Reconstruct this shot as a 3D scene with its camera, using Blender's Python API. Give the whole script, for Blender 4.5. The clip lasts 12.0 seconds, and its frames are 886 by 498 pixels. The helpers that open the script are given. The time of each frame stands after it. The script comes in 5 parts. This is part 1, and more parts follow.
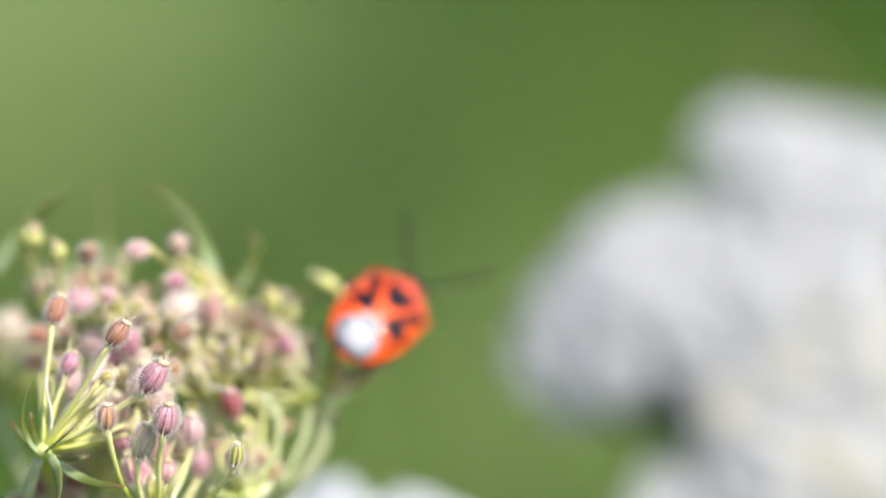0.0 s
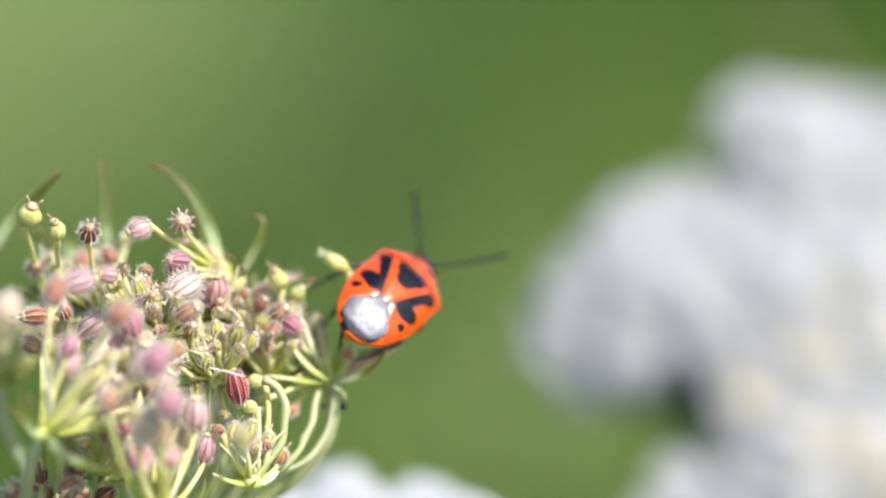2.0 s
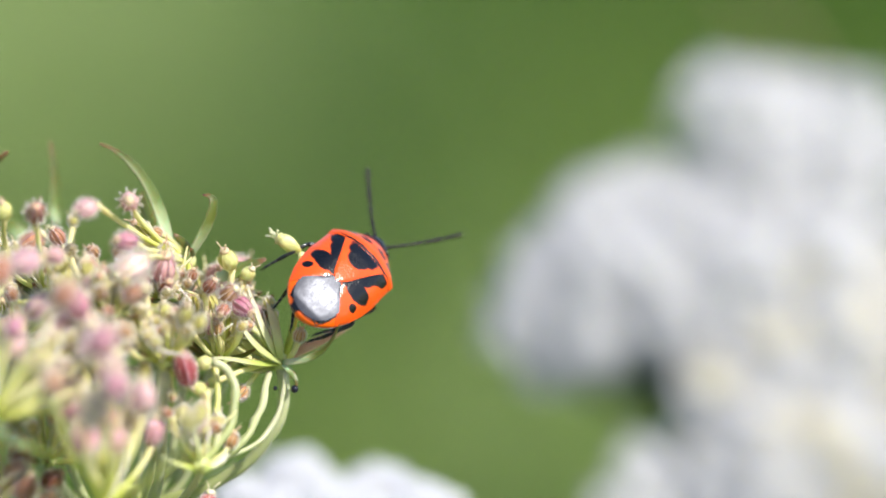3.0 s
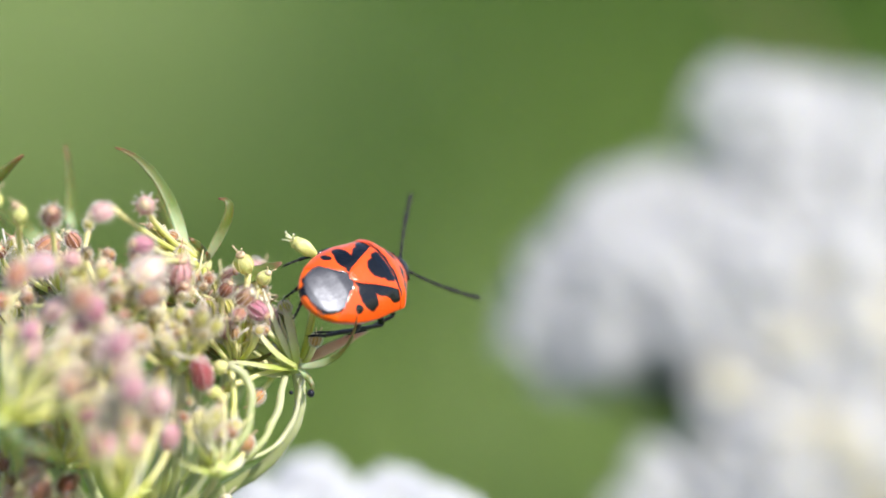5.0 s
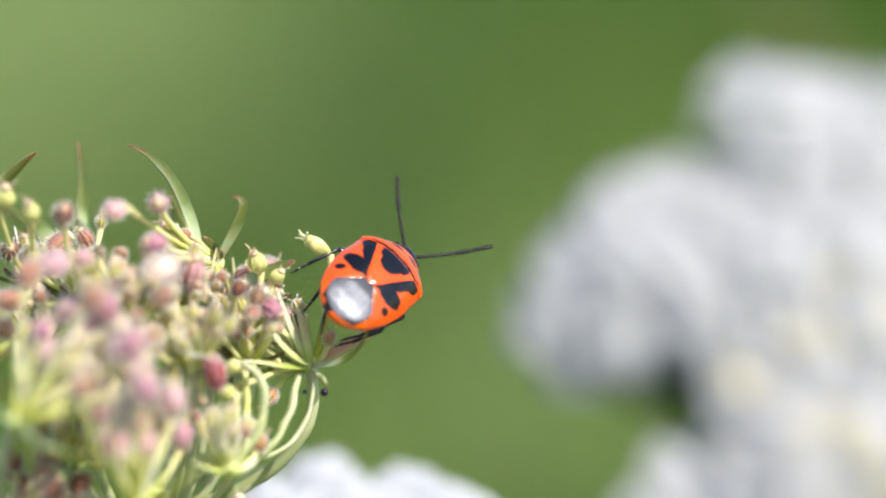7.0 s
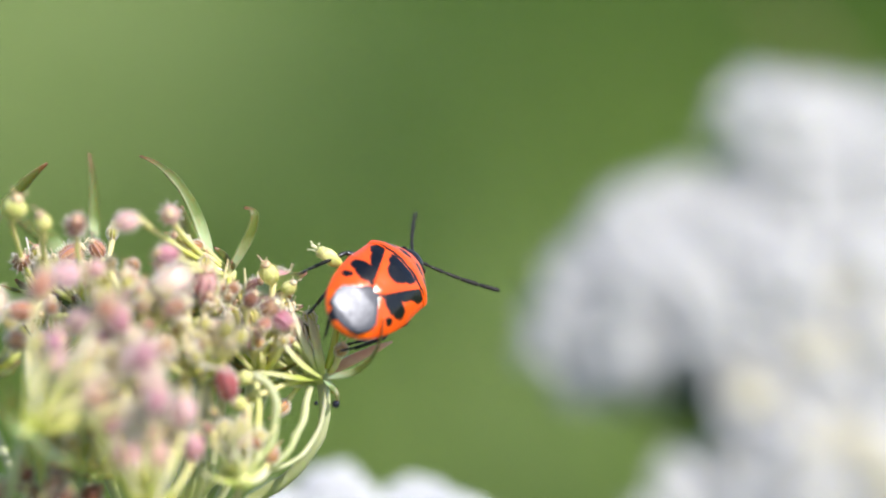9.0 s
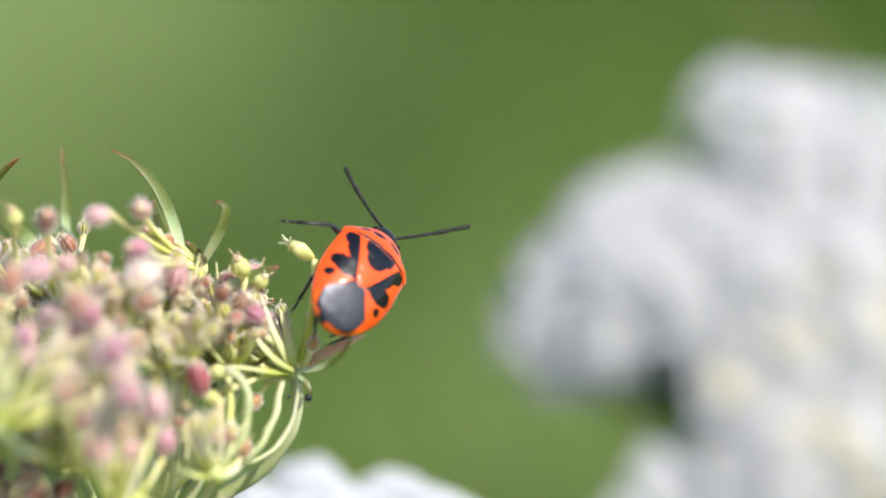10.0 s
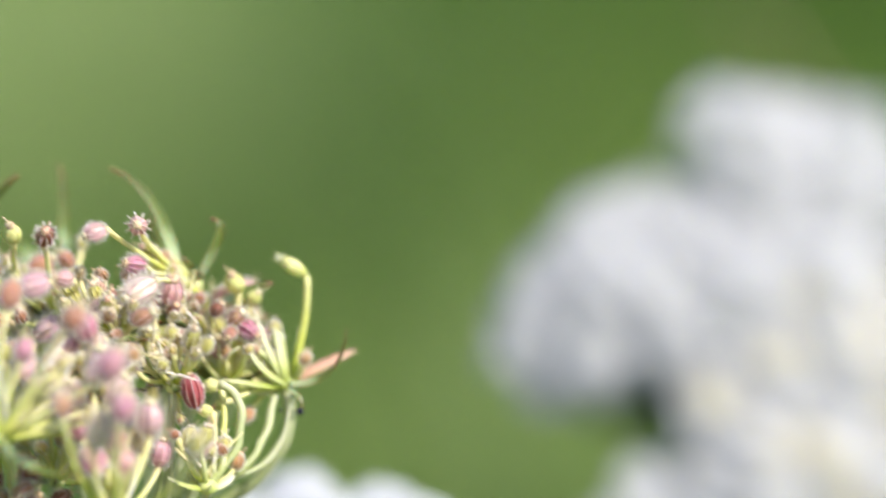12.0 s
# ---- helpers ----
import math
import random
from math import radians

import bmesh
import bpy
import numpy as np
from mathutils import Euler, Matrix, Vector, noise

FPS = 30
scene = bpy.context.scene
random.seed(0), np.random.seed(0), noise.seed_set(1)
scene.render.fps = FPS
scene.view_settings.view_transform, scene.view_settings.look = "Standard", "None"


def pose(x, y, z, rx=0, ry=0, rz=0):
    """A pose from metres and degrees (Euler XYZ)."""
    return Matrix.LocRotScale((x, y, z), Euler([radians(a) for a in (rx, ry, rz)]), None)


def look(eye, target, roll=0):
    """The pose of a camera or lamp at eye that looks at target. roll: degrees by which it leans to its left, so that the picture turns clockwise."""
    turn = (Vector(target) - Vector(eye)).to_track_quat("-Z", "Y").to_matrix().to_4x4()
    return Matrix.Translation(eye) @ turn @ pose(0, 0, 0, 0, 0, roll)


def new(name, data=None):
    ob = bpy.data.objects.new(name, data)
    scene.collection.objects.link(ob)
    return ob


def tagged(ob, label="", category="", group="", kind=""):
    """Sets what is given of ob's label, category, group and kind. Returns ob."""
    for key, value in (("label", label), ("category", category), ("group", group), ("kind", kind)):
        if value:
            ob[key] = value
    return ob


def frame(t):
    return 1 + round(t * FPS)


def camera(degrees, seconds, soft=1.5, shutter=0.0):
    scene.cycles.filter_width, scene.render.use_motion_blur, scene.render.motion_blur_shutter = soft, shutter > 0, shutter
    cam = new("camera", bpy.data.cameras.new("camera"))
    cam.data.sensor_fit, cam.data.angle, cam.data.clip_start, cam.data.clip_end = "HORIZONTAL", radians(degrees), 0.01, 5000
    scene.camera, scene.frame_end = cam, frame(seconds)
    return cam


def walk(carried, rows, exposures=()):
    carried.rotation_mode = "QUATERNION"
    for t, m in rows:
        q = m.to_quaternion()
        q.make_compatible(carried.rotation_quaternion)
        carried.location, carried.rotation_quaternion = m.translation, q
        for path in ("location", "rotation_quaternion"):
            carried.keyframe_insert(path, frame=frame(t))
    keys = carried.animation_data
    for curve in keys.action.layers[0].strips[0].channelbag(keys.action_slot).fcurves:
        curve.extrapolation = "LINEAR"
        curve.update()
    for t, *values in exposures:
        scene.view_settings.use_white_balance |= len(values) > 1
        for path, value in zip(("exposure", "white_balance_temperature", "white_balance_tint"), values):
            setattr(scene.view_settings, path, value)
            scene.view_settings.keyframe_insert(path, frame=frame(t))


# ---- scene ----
MM = 0.001
TILT = 12.0
# Stage frame in millimetres: u to the right, v up across the view, w away from the lens; its origin floats 0.70 m over the ground.
STAGE = Matrix.Translation((0, 0, 0.70)) @ Matrix.Rotation(radians(-TILT), 4, "X") @ Matrix(((1, 0, 0, 0), (0, 0, 1, 0), (0, 1, 0, 0), (0, 0, 0, 1)))


def st(u, v, w):
    """A world point from stage millimetres."""
    return STAGE @ Vector((u * MM, v * MM, w * MM))


def sd(u, v, w):
    """A world direction from stage axes."""
    return (STAGE.to_3x3() @ Vector((u, v, w))).normalized()


# seconds, eye (u, v, w), pan left, tilt up, roll in degrees
PATH = [
    (0.0, -1.65, 3.94, -349.00, 0.020, 0.034, -0.07),
    (0.1, -1.65, 3.82, -348.00, 0.020, 0.033, -0.09),
    (0.2, -1.66, 3.21, -345.50, 0.019, 0.028, -0.11),
    (0.3, -1.66, 2.79, -341.50, 0.018, 0.025, -0.13),
    (0.4, -1.25, 3.09, -338.50, 0.013, 0.028, -0.15),
    (0.5, -1.75, 2.79, -337.25, 0.017, 0.025, -0.17),
    (0.6, -0.74, 2.37, -336.50, 0.008, 0.021, -0.18),
    (0.7, -0.77, 2.59, -336.50, 0.009, 0.023, -0.18),
    (0.8, -0.77, 2.36, -336.50, 0.009, 0.021, -0.19),
    (0.9, -1.25, 2.30, -336.50, 0.013, 0.021, -0.19),
    (1.0, -1.47, 2.04, -336.50, 0.015, 0.019, -0.20),
    (1.1, -1.37, 1.96, -336.50, 0.014, 0.018, -0.20),
    (1.2, -0.92, 2.05, -336.50, 0.010, 0.019, -0.20),
    (1.3, -0.65, 2.33, -336.50, 0.007, 0.021, -0.20),
    (1.4, -1.13, 2.26, -336.50, 0.012, 0.021, -0.20),
    (1.5, -1.00, 1.65, -336.50, 0.011, 0.015, -0.20),
    (1.6, -1.47, 2.03, -336.50, 0.015, 0.018, -0.20),
    (1.7, -0.57, 1.61, -336.50, 0.007, 0.015, -0.20),
    (1.8, -0.98, 2.22, -336.50, 0.010, 0.020, -0.19),
    (1.9, -0.69, 2.29, -336.50, 0.008, 0.021, -0.19),
    (2.0, -2.37, 2.70, -337.75, 0.023, 0.024, -0.19),
    (2.1, -2.24, 2.29, -339.00, 0.022, 0.021, -0.20),
    (2.2, -2.06, 2.63, -339.17, 0.021, 0.024, -0.21),
    (2.3, -1.56, 2.38, -339.33, 0.016, 0.021, -0.23),
    (2.4, -0.77, 2.55, -339.50, 0.009, 0.023, -0.24),
    (2.5, -0.27, 3.00, -338.50, 0.005, 0.027, -0.26),
    (2.6, -0.25, 2.71, -337.00, 0.004, 0.025, -0.27),
    (2.7, -0.07, 2.51, -334.50, 0.002, 0.023, -0.28),
    (2.8, 0.29, 2.35, -333.75, -0.002, 0.022, -0.29),
    (2.9, 0.37, 2.20, -333.00, -0.003, 0.021, -0.30),
    (3.0, 0.30, 1.54, -332.95, -0.002, 0.015, -0.31),
    (3.1, 0.04, 1.55, -332.89, 0.000, 0.014, -0.18),
    (3.2, -1.12, 0.80, -332.84, 0.011, 0.007, -0.05),
    (4.8, 0.13, 1.66, -332.00, -0.001, 0.015, -0.09),
    (4.9, 0.16, 1.33, -332.04, -0.001, 0.012, -0.19),
    (5.0, -0.63, 1.77, -332.08, 0.006, 0.017, -0.29),
    (5.1, -0.59, 1.62, -332.12, 0.006, 0.015, -0.23),
    (5.2, 0.12, 1.16, -332.17, -0.001, 0.011, -0.16),
    (5.3, 0.78, 0.77, -332.21, -0.007, 0.007, -0.10),
    (5.4, 1.27, 0.45, -332.25, -0.011, 0.004, -0.04),
    (5.5, 1.26, 0.47, -332.29, -0.011, 0.004, 0.03),
    (5.6, 1.46, 0.11, -332.33, -0.013, 0.001, 0.02),
    (5.7, 1.73, 0.32, -332.38, -0.015, 0.003, 0.00),
    (5.8, 1.87, 0.16, -332.42, -0.017, 0.001, -0.01),
    (5.9, 1.91, -0.11, -332.46, -0.017, -0.001, -0.02),
    (6.0, 1.12, 0.38, -332.50, -0.010, 0.003, -0.04),
    (6.1, 1.26, 0.15, -332.30, -0.011, 0.001, -0.03),
    (6.2, 1.16, -0.15, -332.10, -0.010, -0.001, -0.02),
    (6.3, 0.81, -0.52, -331.90, -0.007, -0.005, -0.01),
    (6.4, 0.72, -0.26, -331.70, -0.007, -0.002, -0.01),
    (6.5, -0.00, -0.00, -331.50, 0.000, 0.000, -0.00),
    (6.6, -0.63, -0.16, -331.30, 0.006, -0.001, -0.05),
    (6.7, -0.78, 0.40, -331.10, 0.007, 0.004, -0.09),
    (6.8, -1.24, 0.86, -330.90, 0.011, 0.008, -0.14),
    (6.9, -1.65, 0.95, -330.70, 0.015, 0.009, -0.18),
    (7.0, -1.42, 1.69, -330.50, 0.013, 0.016, -0.23),
    (7.1, -0.97, 1.72, -330.50, 0.009, 0.016, -0.23),
    (7.2, -0.78, 1.39, -330.50, 0.007, 0.013, -0.23),
    (8.8, -1.99, 2.34, -330.50, 0.018, 0.022, -0.31),
    (8.9, -1.74, 1.89, -330.36, 0.016, 0.018, -0.21),
    (9.0, -2.09, 2.35, -330.21, 0.019, 0.022, -0.11),
    (9.1, -1.85, 1.86, -330.07, 0.016, 0.017, -0.16),
    (9.2, -1.14, 1.99, -329.93, 0.010, 0.019, -0.21),
    (9.3, -0.53, 2.09, -329.79, 0.004, 0.020, -0.26),
    (9.4, -1.02, 1.94, -329.64, 0.009, 0.018, -0.31),
    (9.5, -1.26, 1.94, -329.50, 0.011, 0.018, -0.36),
    (9.6, -0.54, 1.27, -329.55, 0.004, 0.012, -0.37),
    (9.7, 0.55, 1.55, -329.60, -0.006, 0.015, -0.38),
    (9.8, 1.05, 1.56, -329.65, -0.010, 0.015, -0.40),
    (9.9, 0.29, 1.17, -329.70, -0.003, 0.011, -0.41),
    (10.0, -0.52, 1.94, -329.75, 0.004, 0.018, -0.42),
    (10.1, -0.44, 1.70, -329.80, 0.004, 0.016, -0.46),
    (10.2, -0.26, 1.74, -329.85, 0.002, 0.017, -0.50),
    (10.3, -0.29, 2.13, -329.90, 0.002, 0.020, -0.54),
    (10.4, -1.12, 2.21, -329.95, 0.010, 0.021, -0.58),
    (10.5, -1.89, 2.29, -330.00, 0.017, 0.022, -0.62),
    (10.6, -1.59, 1.98, -330.19, 0.014, 0.019, -0.56),
    (10.7, -1.24, 2.07, -330.38, 0.011, 0.020, -0.49),
    (10.8, -0.04, 1.77, -330.56, 0.000, 0.017, -0.43),
    (10.9, -0.38, 1.65, -330.75, 0.003, 0.016, -0.36),
    (11.0, -1.73, 1.72, -330.94, 0.016, 0.016, -0.30),
    (11.1, -1.70, 1.41, -331.12, 0.015, 0.013, -0.27),
    (11.2, -0.91, 1.61, -331.31, 0.008, 0.015, -0.25),
    (11.3, -0.87, 1.90, -331.50, 0.008, 0.018, -0.22),
    (11.4, -0.54, 1.94, -332.00, 0.005, 0.018, -0.19),
    (11.5, -0.52, 2.48, -332.50, 0.005, 0.023, -0.17),
    (11.6, -1.11, 2.35, -333.00, 0.011, 0.022, -0.14),
    (11.7, -0.61, 1.81, -334.50, 0.006, 0.016, -0.12),
    (11.8, 0.89, 2.02, -336.00, -0.007, 0.018, -0.09),
    (11.9, 1.17, 2.14, -336.50, -0.009, 0.019, -0.07),
    (12.0, 0.06, 2.95, -337.00, 0.001, 0.026, -0.04),
]


def eye_pose(u, v, w, pan, up, roll):
    eye = st(u, v, w)
    far = sd(-math.tan(radians(pan)), math.tan(radians(up)), 1.0)
    return look(eye, eye + far, roll)


cam = camera(9.0, 12.0, soft=1.8, shutter=0.3)
cam.data.dof.use_dof = True
cam.data.dof.focus_distance = 0.332
cam.data.dof.aperture_fstop = 11.0
cam.data.dof.aperture_blades = 0
walk(cam, [(t, eye_pose(*r)) for t, *r in PATH], exposures=[(0.0, 0.44), (12.0, 0.44)])

# ---- light ----
SUN = Vector((0.51, -0.45, 0.73)).normalized()
world = bpy.data.worlds.new("world")
scene.world = world
world.use_nodes = True
wn = world.node_tree
sky = wn.nodes.new("ShaderNodeTexSky")
sky.sky_type = "NISHITA"
sky.sun_disc = False
sky.sun_elevation = math.asin(SUN.z)
sky.sun_rotation = math.atan2(SUN.x, SUN.y)
wn.links.new(sky.outputs[0], wn.nodes["Background"].inputs[0])
wn.nodes["Background"].inputs[1].default_value = 0.12
sun = new("sun", bpy.data.lights.new("sun", "SUN"))
sun.data.energy = 4.0
sun.data.angle = radians(0.6)
sun.data.color = (1.0, 0.95, 0.88)
sun.matrix_world = look(SUN * 3, (0, 0, 0))

# ---- materials ----
def rgb(r, g, b):
    """Linear colour from 0..255 display values."""
    return tuple(((c / 255 + 0.055) / 1.055) ** 2.4 if c > 10 else c / 255 / 12.92 for c in (r, g, b)) + (1.0,)


class Nodes:
    """A short hand for node materials."""

    def __init__(self, name):
        self.m = bpy.data.materials.new(name)
        self.m.use_nodes = True
        self.t = self.m.node_tree
        self.p = self.t.nodes["Principled BSDF"]

    def n(self, kind, operation="", vector_type=""):
        node = self.t.nodes.new(kind)
        if operation:
            node.operation = operation
        if vector_type:
            node.vector_type = vector_type
        return node

    def wire(self, a, b):
        self.t.links.new(a, b)

    def coords(self, kind="Object"):
        return self.n("ShaderNodeTexCoord").outputs[kind]

    def noise(self, scale, detail=3.0, vector=None, rough=0.55):
        node = self.n("ShaderNodeTexNoise")
        node.inputs["Scale"].default_value = scale
        node.inputs["Detail"].default_value = detail
        node.inputs["Roughness"].default_value = rough
        self.wire(vector if vector else self.coords(), node.inputs["Vector"])
        return node.outputs["Fac"]

    def ramp(self, value, stops):
        node = self.n("ShaderNodeValToRGB")
        els = node.color_ramp.elements
        while len(els) < len(stops):
            els.new(0.5)
        for el, (at, colour) in zip(els, stops):
            el.position, el.color = at, colour
        self.wire(value, node.inputs[0])
        return node.outputs[0]

    def mix(self, fac, a, b, blend="MIX"):
        node = self.n("ShaderNodeMix")
        node.data_type, node.blend_type = "RGBA", blend
        for socket, v in ((node.inputs[0], fac), (node.inputs[6], a), (node.inputs[7], b)):
            if hasattr(v, "is_linked"):
                self.wire(v, socket)
            else:
                socket.default_value = v
        return node.outputs[2]

    def math(self, op, a, b=0.5):
        node = self.n("ShaderNodeMath", operation=op)
        for socket, v in zip(node.inputs, (a, b)):
            if hasattr(v, "is_linked"):
                self.wire(v, socket)
            else:
                socket.default_value = v
        return node.outputs[0]

    def bump(self, height, strength, distance):
        node = self.n("ShaderNodeBump")
        node.inputs["Strength"].default_value = strength
        node.inputs["Distance"].default_value = distance
        self.wire(height, node.inputs["Height"])
        self.wire(node.outputs[0], self.p.inputs["Normal"])
        return node.outputs[0]

    def set(self, **values):
        for key, v in values.items():
            socket = self.p.inputs[key.replace("_", " ")]
            if hasattr(v, "is_linked"):
                self.wire(v, socket)
            else:
                socket.default_value = v
        return self


def plant_material(name, stops, rough=0.45, through_light=0.35, scale=900.0, spread=0.5, bump=0.0):
    """Plant tissue: colours over a ramp, chosen by noise and by the piece, with light coming through it."""
    k = Nodes(name)
    info = k.n("ShaderNodeObjectInfo").outputs["Random"]
    a = k.math("MULTIPLY", k.noise(scale), 1.0 - spread)
    f = k.math("ADD", a, k.math("MULTIPLY", info, spread))
    col = k.ramp(f, stops)
    k.set(Base_Color=col, Roughness=rough)
    k.p.inputs["Subsurface Weight"].default_value = through_light
    k.p.inputs["Subsurface Radius"].default_value = (0.6, 0.8, 0.3)
    k.p.inputs["Subsurface Scale"].default_value = 0.0008
    if bump:
        k.bump(k.noise(scale * 4), bump, 0.00008)
    return k.m


def leaf_material(name, stops, rough=0.5, scale=20.0, island=0.5, glow=0.4):
    """Thin leaves: a diffuse face and light passing through."""
    k = Nodes(name)
    geo = k.n("ShaderNodeNewGeometry").outputs["Random Per Island"]
    f = k.math("ADD", k.math("MULTIPLY", k.noise(scale), 1.0 - island), k.math("MULTIPLY", geo, island))
    col = k.ramp(f, stops)
    k.set(Base_Color=col, Roughness=rough)
    thin = k.n("ShaderNodeBsdfTranslucent")
    k.wire(col, thin.inputs["Color"])
    both = k.n("ShaderNodeMixShader")
    both.inputs[0].default_value = glow
    k.wire(k.p.outputs[0], both.inputs[1])
    k.wire(thin.outputs[0], both.inputs[2])
    k.wire(both.outputs[0], k.t.nodes["Material Output"].inputs["Surface"])
    return k.m


def bug_material(name, base, spots, hinge=(0, 0, 0), spot_colour=rgb(4, 5, 13), rough=0.3, coat=0.8):
    """Lacquered shell with dark marks: spots are (x, y, rx, ry, turn) in the insect's millimetres."""
    k = Nodes(name)
    co = k.coords()
    warp = k.n("ShaderNodeTexNoise")
    warp.inputs["Scale"].default_value = 1400
    k.wire(co, warp.inputs["Vector"])
    off = k.n("ShaderNodeVectorMath", operation="MULTIPLY_ADD")
    k.wire(warp.outputs["Color"], off.inputs[0])
    off.inputs[1].default_value = (0.00028, 0.00028, 0)
    k.wire(co, off.inputs[2])
    mask = None
    for x, y, rx, ry, turn in spots:
        mp = k.n("ShaderNodeMapping", vector_type="TEXTURE")
        k.wire(off.outputs[0], mp.inputs["Vector"])
        mp.inputs["Location"].default_value = ((x - hinge[0] + 0.14) * MM, (y - hinge[1] + 0.14) * MM, 0)
        mp.inputs["Rotation"].default_value = (0, 0, radians(turn))
        mp.inputs["Scale"].default_value = (rx * MM, ry * MM, 1.0)
        ln = k.n("ShaderNodeVectorMath", operation="LENGTH")
        k.wire(mp.outputs[0], ln.inputs[0])
        mr = k.n("ShaderNodeMapRange")
        k.wire(ln.outputs["Value"], mr.inputs[0])
        for i, v in zip((1, 2, 3, 4), (0.94, 1.06, 1.0, 0.0)):
            mr.inputs[i].default_value = v
        mask = mr.outputs[0] if mask is None else k.math("MAXIMUM", mask, mr.outputs[0])
    shade = k.ramp(k.noise(700, 4), [(0.3, tuple(c * 0.82 for c in base[:3]) + (1,)), (0.7, base)])
    col = k.mix(mask, shade, spot_colour) if mask is not None else shade
    k.set(Base_Color=col, Roughness=rough)
    k.p.inputs["Specular IOR Level"].default_value = 0.22
    k.p.inputs["Coat Weight"].default_value = coat
    k.p.inputs["Coat Roughness"].default_value = 0.14
    pits = k.n("ShaderNodeTexVoronoi")
    pits.inputs["Scale"].default_value = 9000
    k.wire(co, pits.inputs["Vector"])
    dents = k.bump(k.math("ADD", k.math("MULTIPLY", pits.outputs["Distance"], 0.12), k.math("MULTIPLY", k.noise(1100, 1, co), 2.2)), 0.8, 0.00006)
    k.wire(dents, k.p.inputs["Coat Normal"])
    k.bump(k.math("ADD", pits.outputs["Distance"], k.noise(1700, 3, co)), 0.6, 0.00003)
    return k.m


RED = rgb(250, 92, 24)


def stalk_material(name, stops, rough=0.45):
    """Stalks that pale from their yellow-green base to the tip, with faint ridges."""
    k = Nodes(name)
    sep = k.n("ShaderNodeSeparateXYZ")
    k.wire(k.coords("UV"), sep.inputs[0])
    own = k.math("MULTIPLY", k.math("SUBTRACT", k.n("ShaderNodeObjectInfo").outputs["Random"], 0.5), 0.5)
    grain = k.math("MULTIPLY", k.math("SUBTRACT", k.noise(600, 4), 0.5), 0.4)
    f = k.math("ADD", k.math("ADD", sep.outputs[0], own), grain)
    k.set(Base_Color=k.ramp(f, stops), Roughness=rough)
    k.p.inputs["Subsurface Weight"].default_value = 0.4
    k.p.inputs["Subsurface Radius"].default_value = (0.7, 0.8, 0.35)
    k.p.inputs["Subsurface Scale"].default_value = 0.0008
    k.bump(k.noise(2400), 0.25, 0.00008)
    return k.m


M_STALK = stalk_material("pale_green_stalk", [(0.0, rgb(196, 206, 78)), (0.35, rgb(214, 216, 120)), (0.7, rgb(230, 226, 160)), (1.0, rgb(228, 216, 156))])
M_RAY = stalk_material("dull_green_ray", [(0.0, rgb(164, 172, 112)), (0.5, rgb(182, 188, 142)), (1.0, rgb(204, 204, 168))])
M_FRESH = stalk_material("fresh_green_stalk", [(0.0, rgb(166, 180, 82)), (0.4, rgb(192, 198, 132)), (1.0, rgb(218, 216, 178))])
M_OLIVE = stalk_material("olive_stalk", [(0.0, rgb(128, 146, 48)), (0.4, rgb(158, 172, 84)), (0.8, rgb(208, 210, 150))])
M_BUD = plant_material("pale_yellow_bud", [(0.25, rgb(208, 208, 112)), (0.55, rgb(228, 226, 152)), (0.8, rgb(240, 234, 192))], 0.45, 0.4, 1500, 0.2, 0.3)
M_HUB = plant_material("yellow_green_node", [(0.3, rgb(196, 206, 108)), (0.7, rgb(226, 230, 168))], 0.5, 0.4, 900, 0.3)
M_RED_FRUIT = plant_material("fruit_red", [(0.25, rgb(150, 62, 66)), (0.5, rgb(186, 92, 98)), (0.8, rgb(206, 132, 120))], 0.45, 0.3, 1500, 0.5, 0.4)


def bract_material():
    """Silvery green at the base, olive above, red-brown at the very tip."""
    k = Nodes("bract_green")
    sep = k.n("ShaderNodeSeparateXYZ")
    k.wire(k.coords("UV"), sep.inputs[0])
    f = k.math("ADD", sep.outputs[0], k.math("MULTIPLY", k.math("SUBTRACT", k.noise(700, 4), 0.5), 0.25))
    col = k.ramp(f, [(0.0, rgb(200, 212, 176)), (0.25, rgb(160, 176, 128)), (0.4, rgb(98, 114, 46)), (0.84, rgb(80, 88, 30)), (0.97, rgb(112, 80, 46)), (1.0, rgb(104, 62, 44))])
    edge = k.math("ABSOLUTE", k.math("SUBTRACT", k.math("FRACT", k.math("MULTIPLY", sep.outputs[1], 2.0)), 0.5))
    k.set(Base_Color=k.mix(k.math("MULTIPLY", edge, 0.14), col, rgb(214, 218, 182)), Roughness=0.45)
    k.p.inputs["Subsurface Weight"].default_value = 0.3
    k.p.inputs["Subsurface Scale"].default_value = 0.0006
    k.bump(k.noise(2600), 0.3, 0.00008)
    return k.m


M_BRACT = bract_material()
M_PINK = plant_material("fruit_pink", [(0.2, rgb(182, 112, 130)), (0.4, rgb(208, 146, 164)), (0.56, rgb(222, 178, 186)), (0.72, rgb(228, 204, 192)), (0.92, rgb(218, 208, 166))], 0.45, 0.3, 1500, 0.65, 0.4)
M_BLUSH = plant_material("fruit_blush", [(0.25, rgb(206, 144, 148)), (0.5, rgb(222, 178, 176)), (0.8, rgb(222, 206, 180))], 0.45, 0.3, 1500, 0.4, 0.4)
M_BROWN = plant_material("fruit_brown", [(0.25, rgb(152, 94, 70)), (0.5, rgb(194, 138, 108)), (0.8, rgb(216, 178, 136))], 0.5, 0.2, 1500, 0.6, 0.4)
